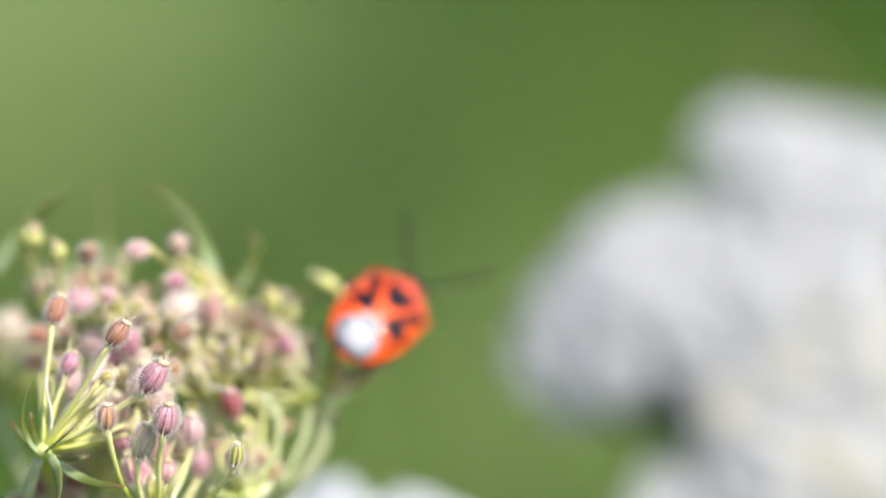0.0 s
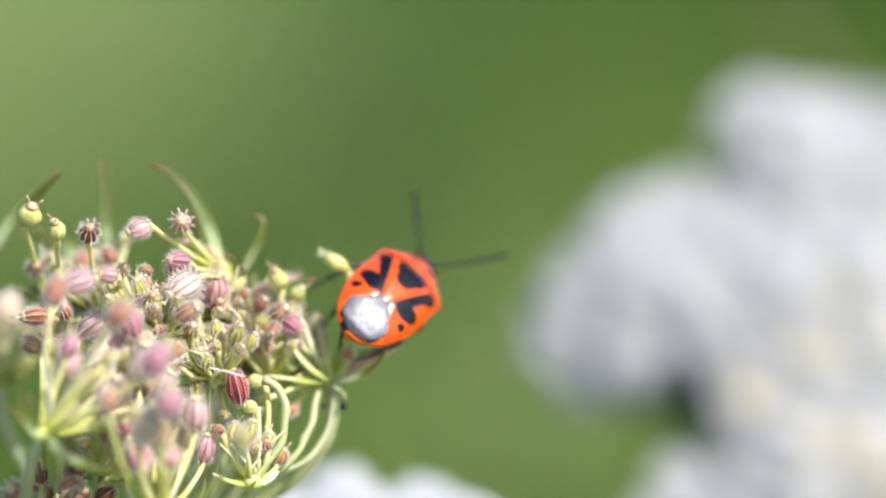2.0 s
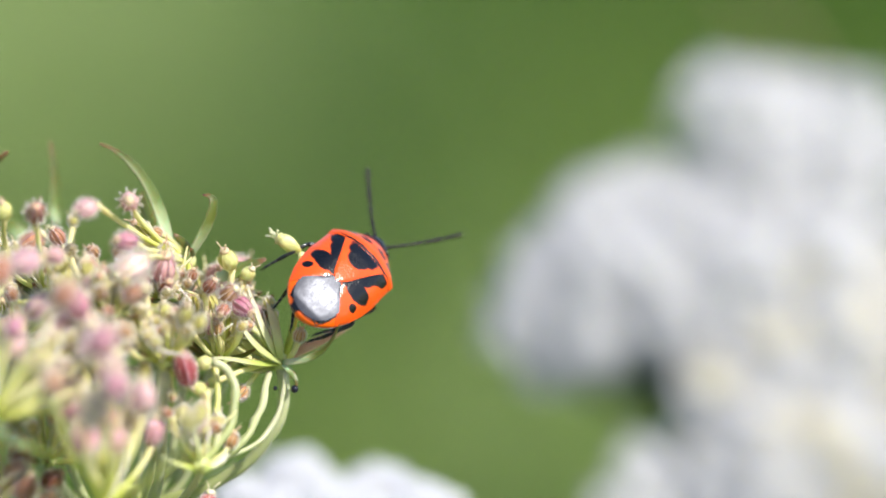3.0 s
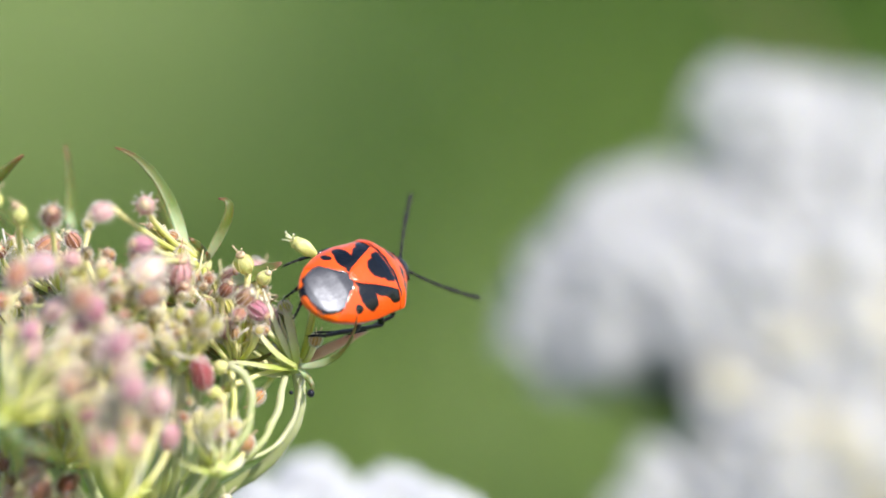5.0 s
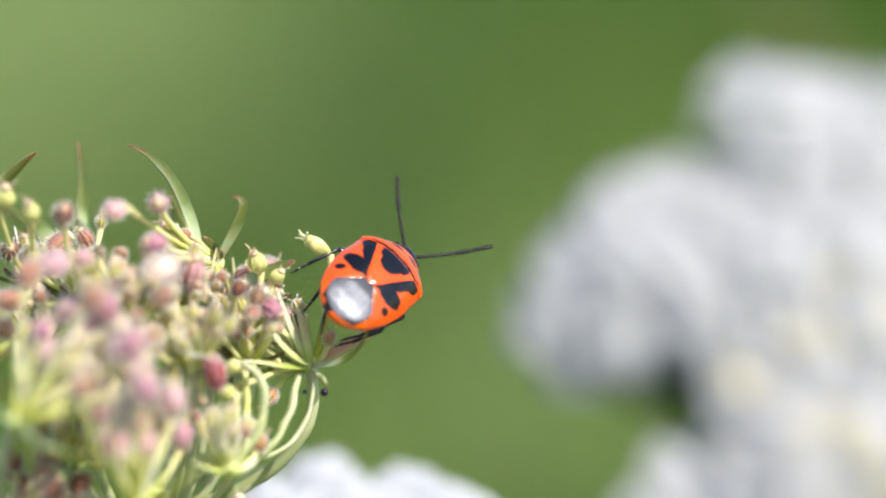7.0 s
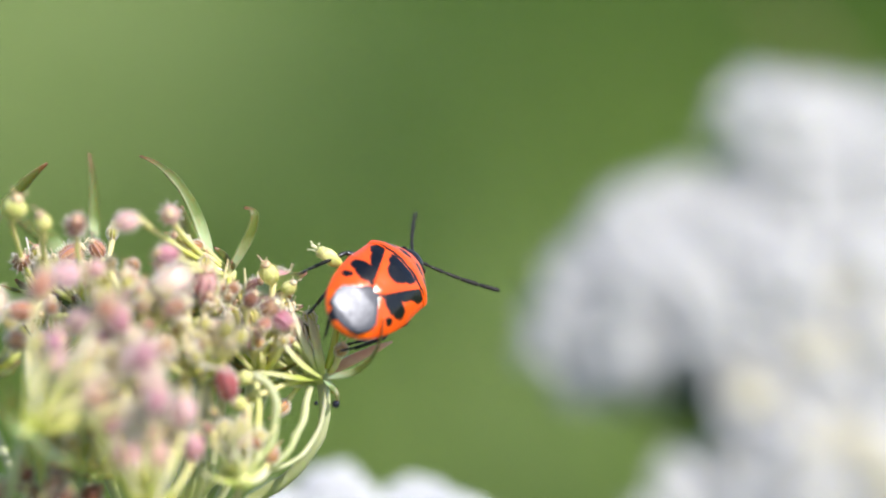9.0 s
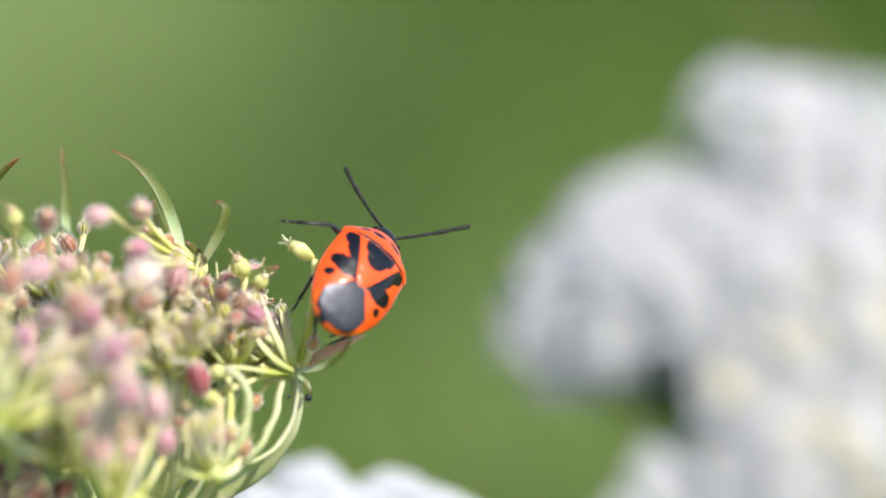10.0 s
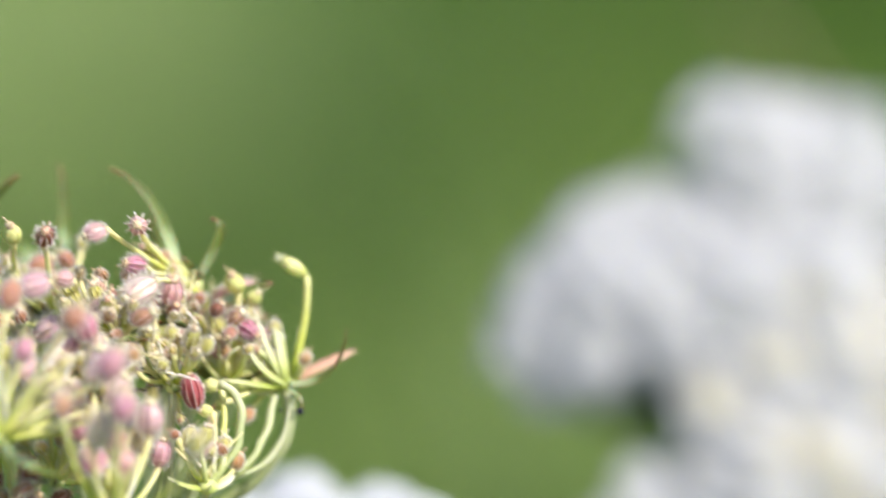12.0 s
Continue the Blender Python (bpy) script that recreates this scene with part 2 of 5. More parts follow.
M_YOUNG = plant_material("fruit_young_green", [(0.25, rgb(180, 174, 76)), (0.6, rgb(212, 206, 118)), (0.85, rgb(222, 202, 124))], 0.45, 0.35, 1500, 0.5, 0.4)
M_TAN = plant_material("floret_tan", [(0.22, rgb(192, 122, 86)), (0.42, rgb(214, 168, 108)), (0.6, rgb(220, 202, 114)), (0.85, rgb(214, 212, 116))], 0.45, 0.35, 1500, 0.6, 0.3)
M_RIB = plant_material("fruit_rib_dark", [(0.3, rgb(196, 138, 148)), (0.7, rgb(220, 182, 182))], 0.5, 0.2, 1500, 0.5)
M_BRISTLE = plant_material("bristle_white", [(0.3, rgb(236, 224, 204)), (0.7, rgb(248, 242, 226))], 0.4, 0.4, 1500, 0.3)
M_STYLE = plant_material("style_orange", [(0.25, rgb(212, 168, 140)), (0.5, rgb(224, 206, 164)), (0.8, rgb(234, 226, 190))], 0.45, 0.3, 1500, 0.6)
M_PETAL = leaf_material("petal_white", [(0.2, rgb(197, 198, 203)), (0.8, rgb(212, 212, 216))], 0.5, 400, 0.4, 0.3)
M_CREAM = leaf_material("petal_cream", [(0.2, rgb(203, 198, 176)), (0.8, rgb(214, 209, 191))], 0.5, 400, 0.4, 0.3)
# lighter copy of petal_white: the small umbel's stronger light is put into its colour
M_LIT_PETAL = leaf_material("petal_lit_white", [(0.2, rgb(214, 216, 222)), (0.8, rgb(229, 230, 234))], 0.5, 400, 0.4, 0.25)
M_PALE = plant_material("pale_dry_bract", [(0.25, rgb(206, 150, 128)), (0.55, rgb(222, 186, 160)), (0.8, rgb(220, 214, 176))], 0.5, 0.3, 700, 0.3, 0.3)
M_ANTHER = plant_material("flower_centre", [(0.2, rgb(208, 212, 160)), (0.8, rgb(232, 230, 190))], 0.5, 0.3, 900, 0.4)
M_GREENRAY = plant_material("flower_stalk_green", [(0.25, rgb(92, 122, 62)), (0.75, rgb(140, 164, 92))], 0.5, 0.3, 300, 0.4)


# ---- building helpers ----
def link_mesh(name, bm, materials, parent=None, label=""):
    data = bpy.data.meshes.new(name)
    bm.normal_update()
    bm.to_mesh(data)
    bm.free()
    for m in materials if isinstance(materials, (list, tuple)) else [materials]:
        data.materials.append(m)
    for f in data.polygons:
        f.use_smooth = True
    ob = new(name, data)
    if parent:
        ob.parent = parent
    if label:
        ob["label"] = label
    return ob


def part(name, bm, material, parent, label=""):
    return link_mesh(name, bm, material, parent, label)


def frames_along(points):
    """Sideways axes carried along a line of points."""
    tangents = []
    for i, p in enumerate(points):
        a, b = points[max(i - 1, 0)], points[min(i + 1, len(points) - 1)]
        tangents.append((b - a).normalized())
    side = tangents[0].orthogonal().normalized()
    axes = []
    for t in tangents:
        side = (side - t * side.dot(t)).normalized()
        axes.append((side, t.cross(side)))
    return axes


def tube(bm, points, radii, sides=6, slot=0, flat=1.0, side_hint=None, along=None):
    """A closed tube through points; flat squeezes it to a strip; along is a UV layer that takes the way from base to tip."""
    axes = frames_along(points)
    if side_hint is not None:
        fixed = []
        for i, p in enumerate(points):
            t = (points[min(i + 1, len(points) - 1)] - points[max(i - 1, 0)]).normalized()
            s = (side_hint - t * side_hint.dot(t)).normalized()
            fixed.append((s, t.cross(s)))
        axes = fixed
    rings = []
    for p, r, (a, b) in zip(points, radii, axes):
        rings.append([bm.verts.new(p + a * (math.cos(k * math.tau / sides) * r) + b * (math.sin(k * math.tau / sides) * r * flat)) for k in range(sides)])
    for i, (r0, r1) in enumerate(zip(rings, rings[1:])):
        for k in range(sides):
            f = bm.faces.new((r0[k], r0[(k + 1) % sides], r1[(k + 1) % sides], r1[k]))
            f.material_index = slot
            if along:
                for loop, step in zip(f.loops, (0, 0, 1, 1)):
                    loop[along].uv = ((i + step) / (len(rings) - 1), k / sides)
    for ring, flip in ((rings[0], True), (rings[-1], False)):
        f = bm.faces.new(list(reversed(ring)) if flip else ring)
        f.material_index = slot
        if along:
            for loop in f.loops:
                loop[along].uv = (0.0 if flip else 1.0, 0.5)


def crooked(points, by, seed):
    """The same line with small kinks between its ends."""
    last = len(points) - 1
    out = []
    for i, p in enumerate(points):
        k = Vector((seed * 7.3 + i * 0.24, seed * 3.1, i * 0.1))
        fade = min(1.0, i / 2, (last - i) / 2)
        out.append(p + noise.noise_vector(k) * by * fade * MM)
    return out


def bezier(p0, p1, p2, n):
    return [p0 * (1 - t) ** 2 + p1 * (2 * t * (1 - t)) + p2 * t ** 2 for t in (i / n for i in range(n + 1))]


def bezier3(p0, p1, p2, p3, n):
    return [p0 * (1 - t) ** 3 + p1 * (3 * t * (1 - t) ** 2) + p2 * (3 * t * t * (1 - t)) + p3 * t ** 3 for t in (i / n for i in range(n + 1))]


def ball(bm, centre, radii, rings=6, sides=8, slot=0, turn=None, bulge=None):
    """A lumpy ellipsoid; bulge(theta, phi) scales the radius."""
    turn = turn or Matrix.Identity(3)
    grid = []
    for i in range(1, rings):
        th = math.pi * i / rings
        row = []
        for j in range(sides):
            ph = math.tau * j / sides
            s = bulge(th, ph) if bulge else 1.0
            v = Vector((radii[0] * math.sin(th) * math.cos(ph) * s, radii[1] * math.sin(th) * math.sin(ph) * s, radii[2] * math.cos(th)))
            row.append(bm.verts.new(centre + turn @ v))
        grid.append(row)
    top = bm.verts.new(centre + turn @ Vector((0, 0, radii[2])))
    low = bm.verts.new(centre + turn @ Vector((0, 0, -radii[2])))
    for j in range(sides):
        k = (j + 1) % sides
        bm.faces.new((top, grid[0][j], grid[0][k])).material_index = slot
        bm.faces.new((low, grid[-1][k], grid[-1][j])).material_index = slot
        for a, b in zip(grid, grid[1:]):
            bm.faces.new((a[j], b[j], b[k], a[k])).material_index = slot


def aligned(place, axis, spin=0.0):
    """A pose whose z axis points along axis."""
    q = Vector(axis).to_track_quat("Z", "Y").to_matrix().to_4x4()
    return Matrix.Translation(place) @ q @ Matrix.Rotation(spin, 4, "Z")


# ---- meadow behind ----
def ground():
    bm = bmesh.new()
    steps = [-400, -60, -12, -4, -2, -1, 0, 1, 2, 3, 4, 5, 6, 8, 12, 30, 100, 600]
    side = [-500, -60, -12, -4, -2, -1, -0.5, 0, 0.5, 1, 2, 4, 12, 60, 500]
    grid = [[bm.verts.new((x, y, noise.noise(Vector((x, y, 0)) * 0.7) * 0.05 if abs(x) < 12 and abs(y) < 12 else 0.0)) for x in side] for y in steps]
    for a, b in zip(grid, grid[1:]):
        for i in range(len(side) - 1):
            bm.faces.new((a[i], a[i + 1], b[i + 1], b[i]))
    k = Nodes("meadow_soil")
    k.set(Base_Color=k.ramp(k.noise(3.0, 6), [(0.3, rgb(62, 78, 36)), (0.55, rgb(84, 102, 48)), (0.75, rgb(104, 112, 62))]), Roughness=0.9)
    k.bump(k.noise(40.0, 5), 0.6, 0.02)
    ob = link_mesh("ground", bm, k.m)
    return tagged(ob, "mossy meadow soil covered with grass", "ground", kind="structure")


def grass(name, label, spots, stops, seed, height=(0.14, 0.34), width=0.006):
    """Blades in round patches: spots are (x, y, radius, count)."""
    rnd = random.Random(seed)
    verts, faces = [], []
    for cx, cy, rad, count in spots:
        for _ in range(count):
            a = rnd.random() * math.tau
            r = rad * math.sqrt(rnd.random()) if rad < 0.5 else rad * min(1.8, abs(rnd.gauss(0, 0.7)))
            x, y = cx + math.cos(a) * r, cy + math.sin(a) * r * 1.6
            h, w = rnd.uniform(*height), width * rnd.uniform(0.6, 1.4)
            d = rnd.random() * math.tau
            lean = h * rnd.uniform(0.1, 0.7)
            sx, sy = -math.sin(d) * w / 2, math.cos(d) * w / 2
            base = len(verts)
            for t, k in ((0.0, 1.0), (0.4, 1.0), (0.75, 0.7)):
                px, py, pz = x + math.cos(d) * lean * t * t, y + math.sin(d) * lean * t * t, h * (t - 0.25 * t * t * lean / h)
                verts += [(px - sx * k, py - sy * k, pz), (px + sx * k, py + sy * k, pz)]
            verts.append((x + math.cos(d) * lean, y + math.sin(d) * lean, h * (1 - 0.25 * lean / h)))
            faces += [(base, base + 1, base + 3, base + 2), (base + 2, base + 3, base + 5, base + 4), (base + 4, base + 5, base + 6)]
    data = bpy.data.meshes.new(name)
    data.from_pydata(verts, [], faces)
    data.materials.append(leaf_material(name + "_blades", stops, 0.45, 6.0, 0.6))
    ob = new(name, data)
    return tagged(ob, label, "grass", kind="stuff")


ground()
grass("grass", "fresh green meadow grass growing densely", [(0.0, 3.0, 0.9, 26000), (0.0, 6.0, 2.4, 16000), (0.0, 2.5, 5.5, 52000)],
      [(0.2, rgb(94, 130, 42)), (0.5, rgb(115, 151, 58)), (0.8, rgb(138, 167, 75))], 1)
# sunlit patches of the meadow, put in as paler blade colours
grass("light_grass", "pale yellow-green grass tuft with full sun put into its colour", [(-0.2, 2.75, 0.11, 4600), (-0.14, 2.25, 0.065, 2200), (-0.3, 2.2, 0.12, 2200), (0.03, 1.7, 0.04, 300)],
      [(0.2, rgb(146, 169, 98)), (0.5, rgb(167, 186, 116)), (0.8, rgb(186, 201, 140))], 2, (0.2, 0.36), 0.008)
# shade in the meadow is painted here by darker blades; nothing blocks the sun
grass("dark_grass", "deep green grass tuft with shade put into its colour", [(-0.035, 2.55, 0.04, 1400), (0.02, 2.75, 0.06, 1700), (0.19, 3.2, 0.09, 1800), (-0.02, 3.3, 0.06, 1200), (-0.01, 2.1, 0.03, 400), (0.2, 2.85, 0.06, 1800), (0.26, 3.4, 0.1, 1800)],
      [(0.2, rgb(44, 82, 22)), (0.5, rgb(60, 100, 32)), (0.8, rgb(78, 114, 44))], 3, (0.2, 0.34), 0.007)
grass("olive_grass", "olive and straw-tinted meadow grass", [(0.07, 2.2, 0.06, 900), (0.09, 2.75, 0.07, 900), (0.09, 1.9, 0.06, 900), (0.12, 2.45, 0.08, 1000), (0.04, 1.72, 0.05, 800), (0.06, 1.8, 0.05, 600)],
      [(0.2, rgb(118, 146, 60)), (0.5, rgb(138, 164, 76)), (0.8, rgb(160, 178, 100))], 4, (0.18, 0.32), 0.007)


# ---- white flower umbels ----
def white_flower_mesh(seed, petal):
    """Five notched petals with a small centre; 3 mm across, facing +z."""
    rnd = random.Random(seed)
    bm = bmesh.new()
    for i in range(5):
        a = math.tau * i / 5 + rnd.uniform(-0.12, 0.12)
        size = rnd.uniform(0.85, 1.25)
        rot = Matrix.Rotation(a, 3, "Z")
        shape = [(0.15, 0.0, 0.0), (0.7, 0.45, 0.18), (1.3, 0.6, 0.25), (1.65, 0.32, 0.2), (1.4, 0.0, 0.32), (1.65, -0.32, 0.2), (1.3, -0.6, 0.25), (0.7, -0.45, 0.18)]
        top = [bm.verts.new(rot @ Vector((x * size, y * size, z + 0.05)) * MM) for x, y, z in shape]
        low = [bm.verts.new(rot @ Vector((x * size, y * size, z - 0.03)) * MM) for x, y, z in shape]
        bm.faces.new(top)
        bm.faces.new(list(reversed(low)))
        for j in range(8):
            bm.faces.new((low[j], low[(j + 1) % 8], top[(j + 1) % 8], top[j]))
    ball(bm, Vector((0, 0, 0.1 * MM)), (0.35 * MM, 0.35 * MM, 0.3 * MM), 4, 6, 1)
    data = bpy.data.meshes.new("flower")
    bm.normal_update()
    bm.to_mesh(data)
    bm.free()
    data.materials.append(petal)
    data.materials.append(M_ANTHER)
    return data


FLOWERS = [white_flower_mesh(s, M_PETAL) for s in (11, 12, 13)]
# same flowers in the lightened petal colour, for the small umbel
LIT_FLOWERS = [white_flower_mesh(s, M_LIT_PETAL) for s in (16, 17, 18)]
CREAM = [white_flower_mesh(s, M_CREAM) for s in (14, 15)]


def white_umbel(label, centre, face, clusters, seed, stem_to, size=1.0, flowers=FLOWERS):
    """An umbel in bloom. clusters: (across, up, forward, radius, flowers) in mm about the centre, seen along its face."""
    rnd = random.Random(seed)
    thing = new("wild_carrot_flower")
    thing.matrix_world = aligned(centre, face) @ Matrix.Scale(size, 4)
    tagged(thing, label, "flower", group="wild carrot umbels in bloom")
    bm = bmesh.new()
    root = Vector((0, 0, -32)) * MM
    down = thing.matrix_world.inverted() @ stem_to
    tube(bm, bezier(root, root + (down - root) * 0.3 + Vector((0, 0, -20 * MM)), down, 14), [1.1 * MM] * 15, 8)
    part("stem", bm, M_GREENRAY, thing)
    for x, y, z, rad, count, *old in clusters:
        c = Vector((x, y, z)) * MM
        bm = bmesh.new()
        mid = (root + c) / 2 + Vector((x, y, 0)) * MM * 0.25
        hub = c - (c - root).normalized() * rad * 0.9 * MM
        tube(bm, bezier(root, mid, hub, 8), [0.45 * MM] * 9, 6)
        part("ray", bm, M_GREENRAY, thing)
        axis = (c - root).normalized().lerp(Vector((0, 0, 1)), 0.5).normalized()
        bm = bmesh.new()
        ends = []
        for i in range(count):
            f = (i + 0.5) / count
            th = math.acos(1 - f * 0.95)
            ph = i * 2.39996 + rnd.uniform(-0.3, 0.3)
            d = Vector((math.sin(th) * math.cos(ph), math.sin(th) * math.sin(ph), math.cos(th)))
            d = Vector((0, 0, 1)).rotation_difference(axis) @ d
            e = hub + Vector((d.x * rad, d.y * rad, d.z * rad * 0.75)) * MM * rnd.uniform(0.9, 1.12) + axis * rad * 0.25 * MM
            ends.append((e, d))
            tube(bm, [hub, (hub + e) / 2, e], [0.16 * MM] * 3, 4)
        umbellet = part("umbellet", bm, M_GREENRAY, thing)
        for e, d in ends:
            fl = new("flower", rnd.choice(CREAM if old and rnd.random() < old[0] else flowers))
            fl.parent = umbellet
            fl.matrix_basis = aligned(e, d.lerp(Vector((0.1, 0.25, 1)), 0.62).normalized(), rnd.random() * 6) @ Matrix.Scale(rnd.uniform(0.78, 1.02), 4)
    return thing


# umbellets of the large umbel: its upper, middle and lower rows
UPPER = [(-1.7, 17.4, 3, 4.3, 20), (3.0, 17.6, 0, 4.4, 18), (-0.5, 12.4, 3, 4.2, 18), (4.4, 12.6, 3, 4.2, 17), (-14.9, 8.0, 0, 3.5, 16), (-10.0, 8.2, 1, 3.4, 15), (-17.6, 5.6, -1, 3.4, 16),
         (-12.8, 5.0, 0, 3.6, 15), (-2.0, 5.4, 4, 4.6, 20), (5.3, 7.2, 3, 4.8, 18, 0.2), (8.4, 16.2, 1, 4.0, 15), (10.2, 10.6, 2, 4.0, 15), (11.5, 5.0, 1, 4.2, 13, 0.3)]
MIDDLE = [(-19.9, 1.8, -2, 3.2, 16), (-15.4, 2.4, 0, 3.8, 18), (-18.2, -0.6, -2, 3.0, 14), (-12.0, 0.4, 0, 3.6, 16), (-8.4, 2.6, 3, 4.0, 16), (0.5, -0.8, 5, 4.4, 18, 0.4),
         (6.8, 0.2, 3, 4.6, 18, 0.5), (-5.4, -2.6, 3, 3.6, 15, 0.2), (13.0, -3.0, 3, 4.2, 13, 0.4)]
LOWER = [(-0.8, -7.2, 5, 3.9, 22, 0.4), (-11.6, -13.4, 1, 3.2, 16), (-7.4, -14.0, 4, 3.2, 15), (6.6, -7.4, 6, 4.4, 33, 0.6), (8.0, -14, 6, 4.1, 30, 0.5), (1.4, -17.0, 6, 3.7, 27, 0.4),
         (3.4, -11.8, 6, 4.0, 27, 0.5), (-9.6, -19.4, 1, 3.9, 12), (-6.6, -7.8, 5, 3.4, 16, 0.1), (-4.4, -12.2, 6, 3.6, 24, 0.3), (-3.4, -16.8, 6, 3.6, 22, 0.3), (12.6, -10.5, 6, 4.0, 18, 0.4)]
FILL = [(-6.6, -10.6, 4, 3.4, 18, 0.1), (-5.2, -5.2, 5, 3.4, 18, 0.2), (-2.2, -4.8, 6, 3.6, 21, 0.3), (3.6, -4.4, 7, 3.8, 22, 0.5), (5.4, -10.8, 6, 3.8, 22, 0.6), (-1.2, -11.6, 6, 3.4, 21, 0.4), (1.2, -14.2, 7, 3.6, 22, 0.5), (9.6, -4.2, 6, 3.8, 21, 0.4),
        (7.4, -12.6, 6, 3.8, 24, 0.5), (2.0, -9.0, 6, 3.8, 22, 0.5), (9.8, -9.0, 7, 3.8, 21, 0.5), (5.0, -16.0, 7, 3.6, 21, 0.5), (-9.0, -16.6, 3, 3.2, 13), (-14.0, -17.0, 2, 3.2, 18), (-14.8, -20.2, 2, 3.2, 18), (-5.6, -20.4, 4, 3.4, 16),
        (-13.6, 10.0, 0, 3.1, 16), (-9.2, 11.0, 0, 3.3, 16), (-5.4, 10.6, 1, 3.4, 16), (-7.4, 6.6, 3, 3.5, 18), (-10.8, 3.4, 3, 3.4, 18), (-14.2, 4.2, 2, 3.3, 17), (-15.4, 0.6, 1, 3.1, 16), (-8.8, -0.4, 4, 3.4, 18), (-3.4, 1.6, 6, 3.6, 18, 0.1), (2.6, 3.0, 6, 3.8, 18, 0.2)]
white_umbel("white wild carrot umbel in full bloom beside the seed head", st(24.3, -3.3, 65), sd(0.2, 0.32, -1),
            UPPER + MIDDLE + LOWER + FILL, 5, st(40, -320, 190), 0.906)
white_umbel("small white umbel with separate flower clusters, petals lightened as if strongly lit", st(-4.7, -16.3, 26), sd(-0.1, 0.7, -0.8),
            [(-5.6, 4.6, 0, 1.7, 16), (0.4, 3.7, 0, 1.6, 15), (3.7, 1.6, 1, 1.7, 15), (-8.8, 2.2, 0, 1.6, 14), (-2.4, 1.4, 1, 1.7, 15), (1.2, -1.0, 2, 1.8, 15), (5.8, -2.2, 0, 1.6, 13), (-6.2, 0.0, 1, 1.8, 14), (3.8, -4.2, 1, 1.9, 13), (-3.2, -2.6, 2, 1.9, 14), (-1.0, -6.0, 1, 1.9, 12)], 6, st(0, -330, 120), 0.978, LIT_FLOWERS)


def dry_stem():
    """One thin straw leaning behind the white umbel."""
    bm = bmesh.new()
    tip, bend = st(24.5, 26.0, 150), st(32.0, 16.0, 150)
    foot = Vector((bend.x + 0.16, bend.y + 0.12, 0.0))
    line = [tip] + bezier(bend, bend.lerp(foot, 0.35) + Vector((0.07, 0, 0)), foot, 16)
    tube(bm, line, [0.25 * MM] + [0.32 * MM] * 8 + [0.5 * MM] * 9, 6)
    k = Nodes("dry_straw")
    k.set(Base_Color=k.ramp(k.noise(400, 4), [(0.3, rgb(150, 132, 96)), (0.7, rgb(186, 168, 126))]), Roughness=0.6)
    return tagged(link_mesh("dry_grass_stem", bm, k.m), "thin dry straw stem leaning behind white flowers", "grass stem")


dry_stem()


def grass_leaf(label, tip, bend, foot, width, tint):
    """One broad grass leaf that arches over from its foot in the soil."""
    bm = bmesh.new()
    base = st(*foot)
    base.z = 0.0
    line = bezier3(base, base.lerp(st(*bend), 0.5) + Vector((0, 0, 0.12)), st(*bend), st(*tip), 28)
    radii = [width / 2 * MM * min(1.0, 0.35 + i / 8, (29 - i) / 9) for i in range(29)]
    tube(bm, line, radii, 8, 0, 0.12, sd(0, 1, 0.3))
    k = Nodes("broad_leaf_green")
    k.set(Base_Color=k.ramp(k.noise(160, 4), [(0.3, tint), (0.7, tuple(c * 1.35 for c in tint[:3]) + (1,))]), Roughness=0.8)
    k.p.inputs["Specular IOR Level"].default_value = 0.2
    k.p.inputs["Subsurface Weight"].default_value = 0.15
    k.p.inputs["Subsurface Scale"].default_value = 0.002
    leaf = tagged(link_mesh("grass_leaf", bm, k.m), label, "grass leaf")
    bm = bmesh.new()
    tube(bm, [p - sd(0, 0, 1) * 0.4 * MM for p in line], [r * 0.1 for r in radii], 6)
    part("midrib", bm, M_GREENRAY, leaf, "paler green midrib")
    return leaf


# added leaf, tinted very dark so its blur draws a dim diagonal band
grass_leaf("dark green broad grass leaf added as a dark band over the meadow", (-17, 21, 300), (12, 12, 300), (60, -60, 330), 5.5, rgb(22, 44, 16))


